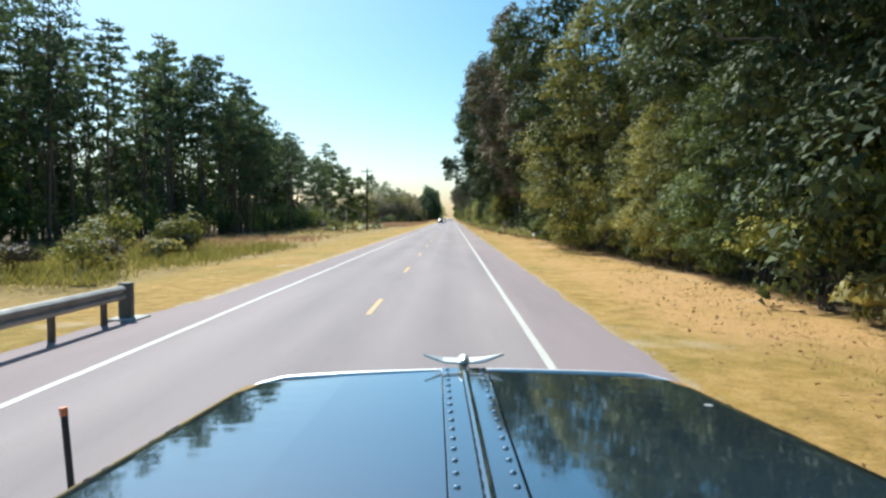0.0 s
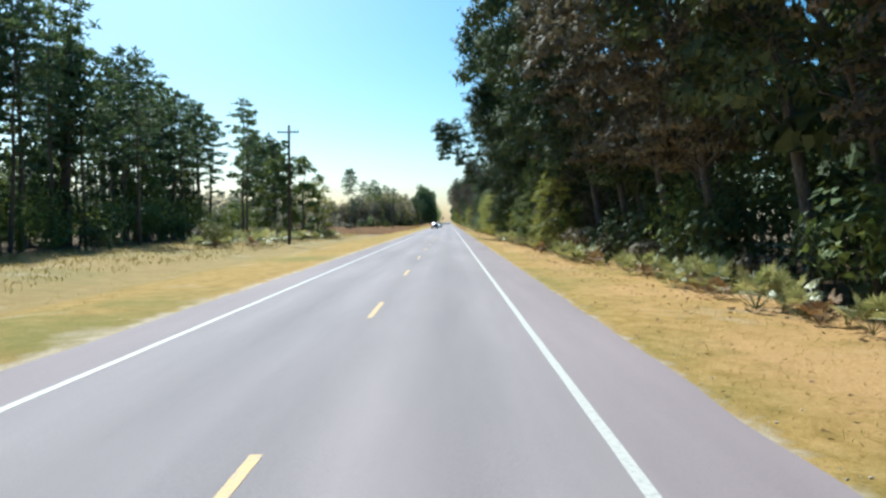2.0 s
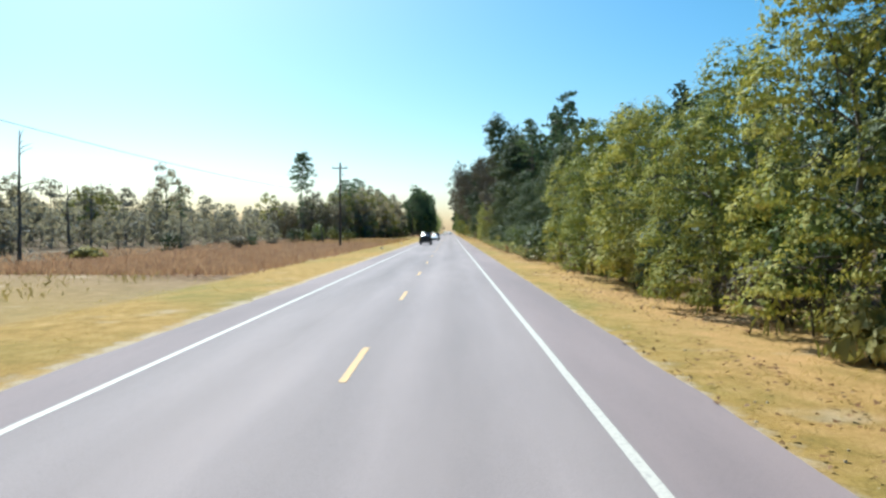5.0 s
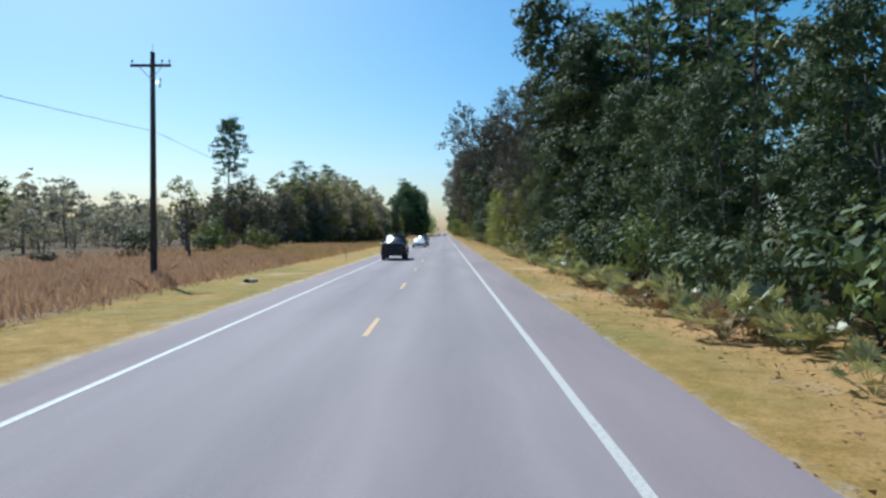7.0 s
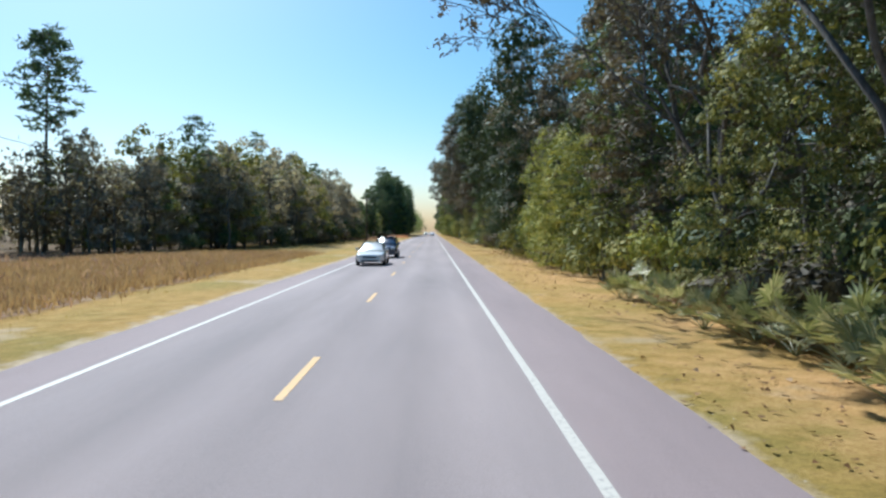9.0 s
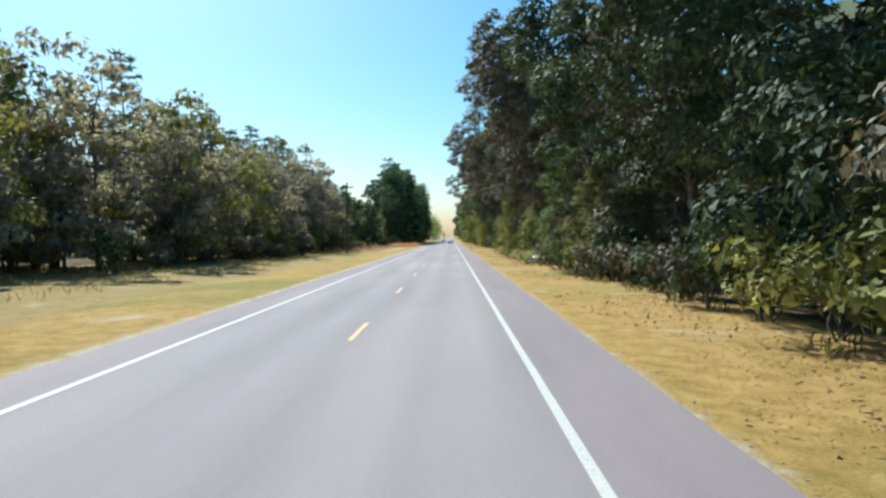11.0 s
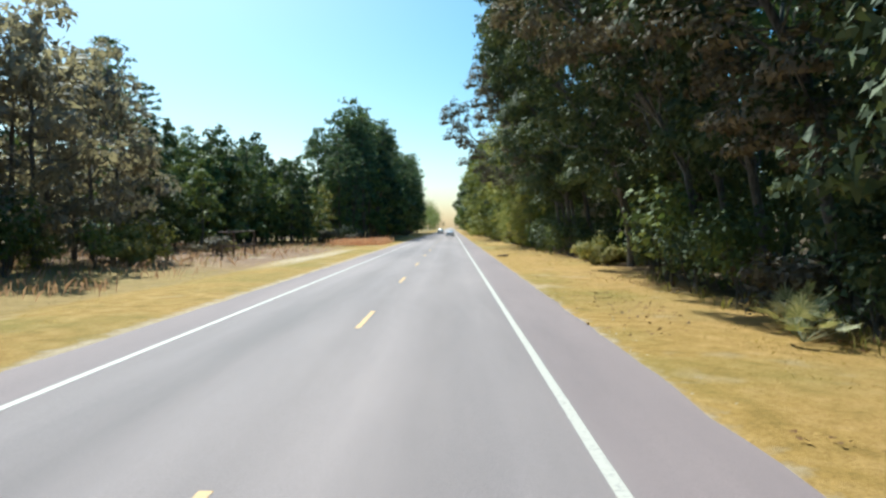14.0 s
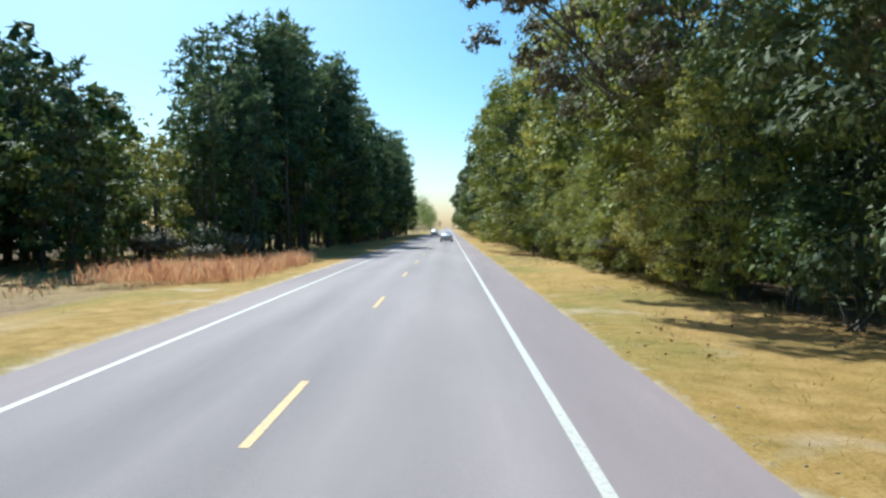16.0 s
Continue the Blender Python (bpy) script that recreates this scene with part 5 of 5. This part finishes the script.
def vehicle(name, label, category, paint, stations, cabin, wheels, lamps):
    """A road vehicle facing +y. stations: body; cabin: corners of the glasshouse; wheels: (half track, front y, rear y, radius, width)."""
    ob = tagged(new(name), label, category)
    body = part("body", hull(stations, paint), None, ob)
    smooth = body.modifiers.new("rounding", "SUBSURF")
    smooth.levels = smooth.render_levels = 2
    C = cabin_corners(*cabin)
    bm = bmesh.new()
    vs = {k: bm.verts.new(q) for k, q in C.items()}
    order = [(0, 1), (1, 2), (2, 3)]
    for a, b in order:
        bm.faces.new((vs[-1, a], vs[1, a], vs[1, b], vs[-1, b]))
    for sx_ in (-1, 1):
        bm.faces.new([vs[sx_, k] for k in ((0, 1, 2, 3) if sx_ > 0 else (3, 2, 1, 0))])
    bmesh.ops.recalc_face_normals(bm, faces=bm.faces)
    bmesh.ops.bevel(bm, geom=[e for e in bm.edges if e.is_manifold], offset=0.07, segments=4, affect="EDGES")
    for q in bm.faces:
        q.smooth = True
    cab = part("cabin", bm, paint, ob)
    pane([C[-1, 0], C[1, 0], C[1, 1], C[-1, 1]], GLASS, "windshield", cab, 0.07)
    pane([C[1, 3], C[-1, 3], C[-1, 2], C[1, 2]], GLASS, "rear_window", cab, 0.09)
    for sx_ in (-1, 1):
        mid0, mid1 = C[sx_, 0].lerp(C[sx_, 3], 0.5), C[sx_, 1].lerp(C[sx_, 2], 0.48)
        q1 = [C[sx_, 0], mid0, mid1, C[sx_, 1]]
        q2 = [mid0, C[sx_, 3], C[sx_, 2], mid1]
        for q in (q1, q2):
            pane(q[::-1] if sx_ > 0 else q, GLASS, "side_window", cab, 0.10)
    tw, yf, yr, r, wd = wheels
    for sx_ in (-1, 1):
        for yy in (yf, yr):
            bm = bmesh.new()
            rod(bm, (sx_ * (tw - 0.2), yy, r + 0.02), (sx_ * (tw - 0.006), yy, r + 0.02), r * 1.17, n=24)
            part("wheel_arch", bm, TRIM, ob)
            wheel(ob, sx_ * (tw + 0.02), yy, r, wd)
        mx = cabin[0] + 0.02
        bm = bmesh.new()
        box(bm, sx_ * mx - 0.02 if sx_ > 0 else sx_ * mx - 0.2, sx_ * mx + 0.2 if sx_ > 0 else sx_ * mx + 0.02, cabin[4] - 0.55, cabin[4] - 0.42, cabin[2] + 0.02, cabin[2] + 0.2, 0.03)
        part("mirror", bm, TRIM if name == "pickup_truck" else paint, ob)
    (lx, lz, lw, lh), (tx, tz, tlw, tlh) = lamps
    fy, ry = stations[-1][0], stations[0][0]
    for sx_ in (-1, 1):
        a, b = sorted((sx_ * lx, sx_ * (lx - lw)))
        slab(ob, "headlight", LENS_SMOKE if name == "pickup_truck" else LENS_CLEAR, a, b, fy - 0.12, fy + 0.012, lz, lz + lh)
        a, b = sorted((sx_ * tx, sx_ * (tx - tlw)))
        slab(ob, "taillight", LENS_RED, a, b, ry - 0.015, ry + 0.12, tz, tz + tlh)
    z0 = stations[0][2]
    truck = name == "pickup_truck"
    slab(ob, "rear_bumper", TRIM if truck else paint, -stations[0][1] * 0.92, stations[0][1] * 0.92, ry - 0.05, ry + 0.10, z0 + 0.0, z0 + 0.22, 0.04)
    fz = stations[-1][2]
    slab(ob, "front_bumper", TRIM if truck else paint, -stations[-1][1] * 0.96, stations[-1][1] * 0.96, fy - 0.12, fy + (0.06 if truck else 0.02), fz - 0.06, fz + (0.24 if truck else 0.14), 0.04)
    if not truck:
        slab(ob, "grille", TRIM, -0.42, 0.42, fy - 0.10, fy + 0.012, fz + 0.16, fz + 0.27, 0.02)
        slab(ob, "air_dam", TRIM, -0.55, 0.55, fy - 0.08, fy + 0.028, fz - 0.03, fz + 0.06, 0.015)
    slab(ob, "plate", PLATE, -0.16, 0.16, ry - 0.03, ry, tz - 0.12, tz + 0.03, 0.004)
    return ob


def sedan(name, label, paint):
    st = [(-2.30, 0.70, 0.34, 0.82, 0.98), (-2.24, 0.82, 0.26, 0.86, 1.04), (-1.9, 0.90, 0.20, 0.88, 1.07), (-1.0, 0.915, 0.18, 0.88, 0.98), (0.4, 0.915, 0.18, 0.86, 0.96), (1.1, 0.91, 0.18, 0.82, 0.93), (1.9, 0.88, 0.20, 0.74, 0.82), (2.25, 0.80, 0.24, 0.66, 0.73), (2.36, 0.68, 0.32, 0.60, 0.64)]
    return vehicle(name, label, "car", paint, st, (0.82, 0.57, 0.90, 1.45, 1.22, 0.30, -0.85, -1.85), (0.90, 1.42, -1.36, 0.33, 0.22), ((0.74, 0.56, 0.34, 0.12), (0.80, 0.80, 0.34, 0.13)))


def suv(name, label, paint):
    st = [(-2.28, 0.80, 0.36, 0.98, 1.06), (-2.2, 0.92, 0.28, 1.0, 1.08), (-1.0, 0.95, 0.24, 1.0, 1.08), (0.6, 0.95, 0.24, 0.98, 1.06), (1.2, 0.94, 0.24, 0.94, 1.06), (2.0, 0.90, 0.26, 0.88, 0.98), (2.3, 0.80, 0.34, 0.78, 0.86)]
    return vehicle(name, label, "car", paint, st, (0.88, 0.68, 1.04, 1.70, 1.15, 0.45, -1.75, -2.18), (0.93, 1.40, -1.40, 0.36, 0.24), ((0.80, 0.72, 0.34, 0.14), (0.88, 0.92, 0.16, 0.34)))


def pickup(name, label, paint):
    st = [(-2.85, 0.95, 0.60, 1.22, 1.36), (-2.80, 1.0, 0.54, 1.24, 1.38), (-1.2, 1.02, 0.46, 1.24, 1.37), (-0.5, 1.02, 0.44, 1.24, 1.36), (1.0, 1.02, 0.44, 1.24, 1.37), (1.35, 1.02, 0.44, 1.26, 1.41), (2.3, 1.02, 0.44, 1.27, 1.40), (2.74, 1.01, 0.44, 1.26, 1.37), (2.84, 0.98, 0.48, 1.20, 1.30)]
    ob = vehicle(name, label, "pickup truck", paint, st, (0.95, 0.74, 1.34, 1.99, 1.50, 0.72, -1.12, -1.38), (0.99, 1.85, -1.83, 0.46, 0.30), ((0.97, 1.02, 0.30, 0.18), (0.92, 0.90, 0.14, 0.36)))
    # load bed: side walls, tailgate and dark floor
    for sx_ in (-1, 1):
        slab(ob, "bed_side", paint, min(sx_ * 0.92, sx_ * 0.80), max(sx_ * 0.92, sx_ * 0.80), -2.80, -1.25, 1.28, 1.44, 0.02)
    slab(ob, "tailgate", paint, -0.84, 0.84, -2.84, -2.76, 1.23, 1.44, 0.02)
    slab(ob, "bed_floor", TRIM, -0.80, 0.80, -2.76, -1.25, 1.325, 1.355, 0.0)
    slab(ob, "grille", TRIM, -0.62, 0.62, 2.78, 2.865, 0.74, 1.24, 0.04, "black slatted grille")
    for k in range(4):
        slab(ob, "grille_bar", TRIM, -0.52, 0.52, 2.86, 2.875, 0.82 + k * 0.10, 0.835 + k * 0.10, 0.003)
    slab(ob, "running_board", ALLOY, 0.96, 1.06, -0.7, 1.1, 0.46, 0.51, 0.015)
    slab(ob, "running_board", ALLOY, -1.06, -0.96, -0.7, 1.1, 0.46, 0.51, 0.015)
    slab(ob, "skid_plate", TRIM, -0.55, 0.55, 2.5, 2.8, 0.40, 0.47, 0.02)
    slab(ob, "air_dam", paint, -0.86, 0.86, 2.62, 2.84, 0.34, 0.56, 0.06)
    for sx_ in (-1, 1):      # flared arches over the wheels
        for yc in (1.85, -1.83):
            bm = bmesh.new()
            rings = []
            for i in range(13):
                a = radians(-8 + i * 196 / 12)
                ring = []
                for r, x in ((0.50, 0.98), (0.50, 1.055), (0.56, 1.065), (0.60, 1.02)):
                    ring.append(bm.verts.new((sx_ * x, yc + math.cos(a) * r, 0.47 + math.sin(a) * r)))
                rings.append(ring)
            for a, b in zip(rings[:-1], rings[1:]):
                for j in range(3):
                    bm.faces.new((a[j], a[j + 1], b[j + 1], b[j]))
            bmesh.ops.recalc_face_normals(bm, faces=bm.faces)
            part("wheel_arch", bm, TRIM, ob, "black flared wheel arch")
    return ob


PAINT_SILVER = car_paint("silver_white_paint", (0.62, 0.64, 0.67), 0.25, 0.3)
PAINT_BLACK = car_paint("black_paint", (0.012, 0.013, 0.016), 0.2)
PAINT_BLACK.node_tree.nodes["Principled BSDF"].inputs["Coat Weight"].default_value = 0.35
PAINT_WHITE = car_paint("white_paint", (0.75, 0.75, 0.74), 0.25)
PAINT_BLUE = car_paint("dark_blue_paint", (0.03, 0.04, 0.07), 0.2)
sedan("sedan_car", "silver-white sedan on the road with red tail lamps", PAINT_SILVER).matrix_world = pose(1.75, 566.0, 0.01)
pickup("pickup_truck", "black lifted crew-cab pickup in the oncoming lane", PAINT_BLACK).matrix_world = pose(-2.32, 265.0, 0.01, 0, 0, 180) @ Matrix.Diagonal((0.92, 0.95, 1.0, 1.0))
sedan("sedan_car", "white sedan following the pickup in the oncoming lane", PAINT_WHITE).matrix_world = pose(-1.9, 308.0, 0.01, 0, 0, 180)
suv("suv_car", "dark blue sport utility car behind the white sedan", PAINT_BLUE).matrix_world = pose(-1.8, 320.0, 0.01, 0, 0, 180)
suv("suv_car", "white sport utility car far off in the oncoming lane", PAINT_WHITE).matrix_world = pose(-1.8, 650.0, 0.01, 0, 0, 180)


# ================= the lorry's bonnet =================
def lorry_front():
    """The front end of the lorry: split bonnet with riveted hinge, winged ornament, fenders and wheels. y runs forward."""
    ob = tagged(new("lorry_front"), "glossy black long-nosed lorry bonnet with riveted centre hinge", "truck")
    y0, y1, zt = 1.05, 2.40, 1.695

    def half_w(y):
        return 0.905 - 0.144 * (y - 1.4)

    for sx_ in (-1, 1):
        bm = bmesh.new()
        rows = []
        for i in range(15):
            t = i / 14
            y = y0 + (y1 - y0) * t
            w = half_w(y) - (0.075 * max(0, (y - 2.28) / 0.12) ** 2 if y > 2.28 else 0)
            drop = 0.02 * max(0, (y - 2.33) / 0.07) ** 2
            pts = [(0.078, zt + 0.014), (w * 0.5, zt + 0.001), (w - 0.09, zt - 0.022), (w - 0.045, zt - 0.030), (w - 0.012, zt - 0.050), (w, zt - 0.10), (w + 0.005, zt - 0.45), (w + 0.005, zt - 0.75)]
            rows.append([bm.verts.new((sx_ * x, y, z - drop)) for x, z in pts])
        for a, b in zip(rows[:-1], rows[1:]):
            for j in range(7):
                q = (a[j], a[j + 1], b[j + 1], b[j])
                bm.faces.new(q if sx_ < 0 else q[::-1])
        bm.faces.ensure_lookup_table()
        for k_, fc in enumerate(bm.faces):
            fc.smooth = k_ % 7 >= 2
        p_ = part("bonnet_panel", bm, HOOD, ob)
        m_ = p_.modifiers.new("thick", "SOLIDIFY")
        m_.thickness, m_.offset = 0.012, -1
        # seam beside the hinge and studs
        slab(ob, "seam", TRIM, min(sx_ * 0.078, sx_ * 0.088), max(sx_ * 0.078, sx_ * 0.088), y0, y1 - 0.05, zt + 0.006, zt + 0.0165, 0.002)
    # hinge plate, raised spine and rivets
    slab(ob, "hinge_plate", HOOD, -0.077, 0.077, y0, y1 - 0.02, zt + 0.006, zt + 0.022, 0.004)
    bm = bmesh.new(); rod(bm, (0, y0, zt + 0.024), (0, y1 - 0.03, zt + 0.024), 0.013, n=10)
    part("hinge_spine", bm, HOOD, ob)
    rv = bpy.data.meshes.new("rivet")
    bm = bmesh.new()
    bmesh.ops.create_uvsphere(bm, u_segments=8, v_segments=5, radius=0.0075, matrix=Matrix.Diagonal((1, 1, 0.6, 1)))
    bm.to_mesh(rv); bm.free()
    rv.materials.append(CHROME)
    for sx_ in (-1, 1):
        for k in range(18):
            r_ = new("rivet", rv)
            r_.parent = ob
            r_.location = (sx_ * 0.058, y0 + 0.04 + k * 0.074, zt + 0.023)
    for x, y in ((0.40, 2.09), (0.69, 1.98)):
        bm = bmesh.new(); rod(bm, (x, y, zt - 0.03), (x, y, zt + 0.012 - 0.026 * x), 0.016, 0.013, 10)
        part("stud", bm, DULL_CHROME, ob, "small chrome stud")
    # bright rim along the front edge
    rim = Soup()
    xs = np.linspace(-1, 1, 25)
    w1 = half_w(2.36) - 0.02
    rim.tube([(x * w1, 2.395 - 0.10 * max(0.0, (abs(x) - 0.8) / 0.2) ** 2, zt + 0.006 - 0.026 * abs(x) ** 1.5 - 0.012 * max(0.0, (abs(x) - 0.85) / 0.15)) for x in xs], 0.011 - 0.007 * np.abs(xs) ** 6, 8)
    part("front_rim", rim.mesh("front_rim", plain("polished_rim", (0.85, 0.86, 0.88), 0.35, 0.5, 0.04), True), None, ob, "bright chrome rim")
    # winged ornament
    bm = bmesh.new()
    rod(bm, (0, 2.37, zt), (0, 2.39, zt + 0.035), 0.022, 0.016, 10)
    bmesh.ops.create_uvsphere(bm, u_segments=10, v_segments=6, radius=0.024, matrix=Matrix.Translation((0, 2.38, zt + 0.048)) @ Matrix.Diagonal((0.9, 1.8, 0.8, 1)))
    orn = part("ornament", bm, DULL_CHROME, ob, "chrome winged ornament")
    for sx_ in (-1, 1):
        bm = bmesh.new()
        a = [(sx_ * 0.015, 2.40, zt + 0.052), (sx_ * 0.07, 2.395, zt + 0.055), (sx_ * 0.138, 2.37, zt + 0.072), (sx_ * 0.07, 2.35, zt + 0.050), (sx_ * 0.015, 2.35, zt + 0.046)]
        up = [bm.verts.new(q) for q in a]
        lo = [bm.verts.new((q[0], q[1], q[2] - 0.007)) for q in a]
        bm.faces.new(up); bm.faces.new(lo[::-1])
        for j in range(5):
            bm.faces.new((up[j], lo[j], lo[(j + 1) % 5], up[(j + 1) % 5]))
        bmesh.ops.recalc_face_normals(bm, faces=bm.faces)
        part("wing", bm, DULL_CHROME, orn)
    # front shell, bulkhead, fenders, bumper, wheels
    slab(ob, "radiator_shell", CHROME, -0.66, 0.66, 2.28, 2.385, 0.85, 1.64, 0.04, "chrome radiator shell")
    slab(ob, "bulkhead", TRIM, -0.89, 0.89, 1.04, 1.06, 0.6, 1.66, 0.006)
    slab(ob, "bumper", CHROME, -1.2, 1.2, 2.72, 2.85, 0.42, 0.78, 0.04)
    slab(ob, "frame_rail", TRIM, 0.38, 0.48, 1.05, 2.75, 0.55, 0.80, 0.01)
    slab(ob, "frame_rail", TRIM, -0.48, -0.38, 1.05, 2.75, 0.55, 0.80, 0.01)
    for sx_ in (-1, 1):
        f_ = Soup()
        v, k = [], 13
        for i in range(k):
            a = math.pi * (0.02 + 0.96 * i / (k - 1))
            v += [(sx_ * 0.86, 1.85 - math.cos(a) * 0.64, 0.52 + math.sin(a) * 0.62), (sx_ * 1.21, 1.85 - math.cos(a) * 0.62, 0.50 + math.sin(a) * 0.58)]
        f_.add(v, [(2 * i, 2 * i + 1, 2 * i + 3, 2 * i + 2) for i in range(k - 1)])
        fen = part("fender", f_.mesh("fender", HOOD, True), None, ob)
        m_ = fen.modifiers.new("thick", "SOLIDIFY")
        m_.thickness = 0.02
        wheel(ob, sx_ * 1.18, 1.85, 0.50, 0.28)
    # slim guide rod with a lit-orange tip on the near fender
    bm = bmesh.new(); rod(bm, (-1.27, 2.26, 1.02), (-1.31, 2.26, 1.60), 0.0115, 0.0115, 8)
    part("guide_rod", bm, TRIM, ob, "slim dark guide rod")
    bm = bmesh.new(); rod(bm, (-1.31, 2.26, 1.595), (-1.312, 2.26, 1.622), 0.0135, 0.0135, 8)
    part("guide_tip", bm, plain("orange_plastic", (0.75, 0.20, 0.08), 0.4), ob, "orange guide tip")
    return ob


HOOD = plain("dark_glossy_paint", (0.020, 0.032, 0.042), 0.06, 0.0, 0.25, 2.0, 0.0, 1.0)
for key, value in (("Specular IOR Level", 0.9), ("IOR", 1.9), ("Coat IOR", 1.75)):
    HOOD.node_tree.nodes["Principled BSDF"].inputs[key].default_value = value
lorry_front().matrix_world = pose(2.02, 0.0, -0.010, 0, -0.3, 1.43)
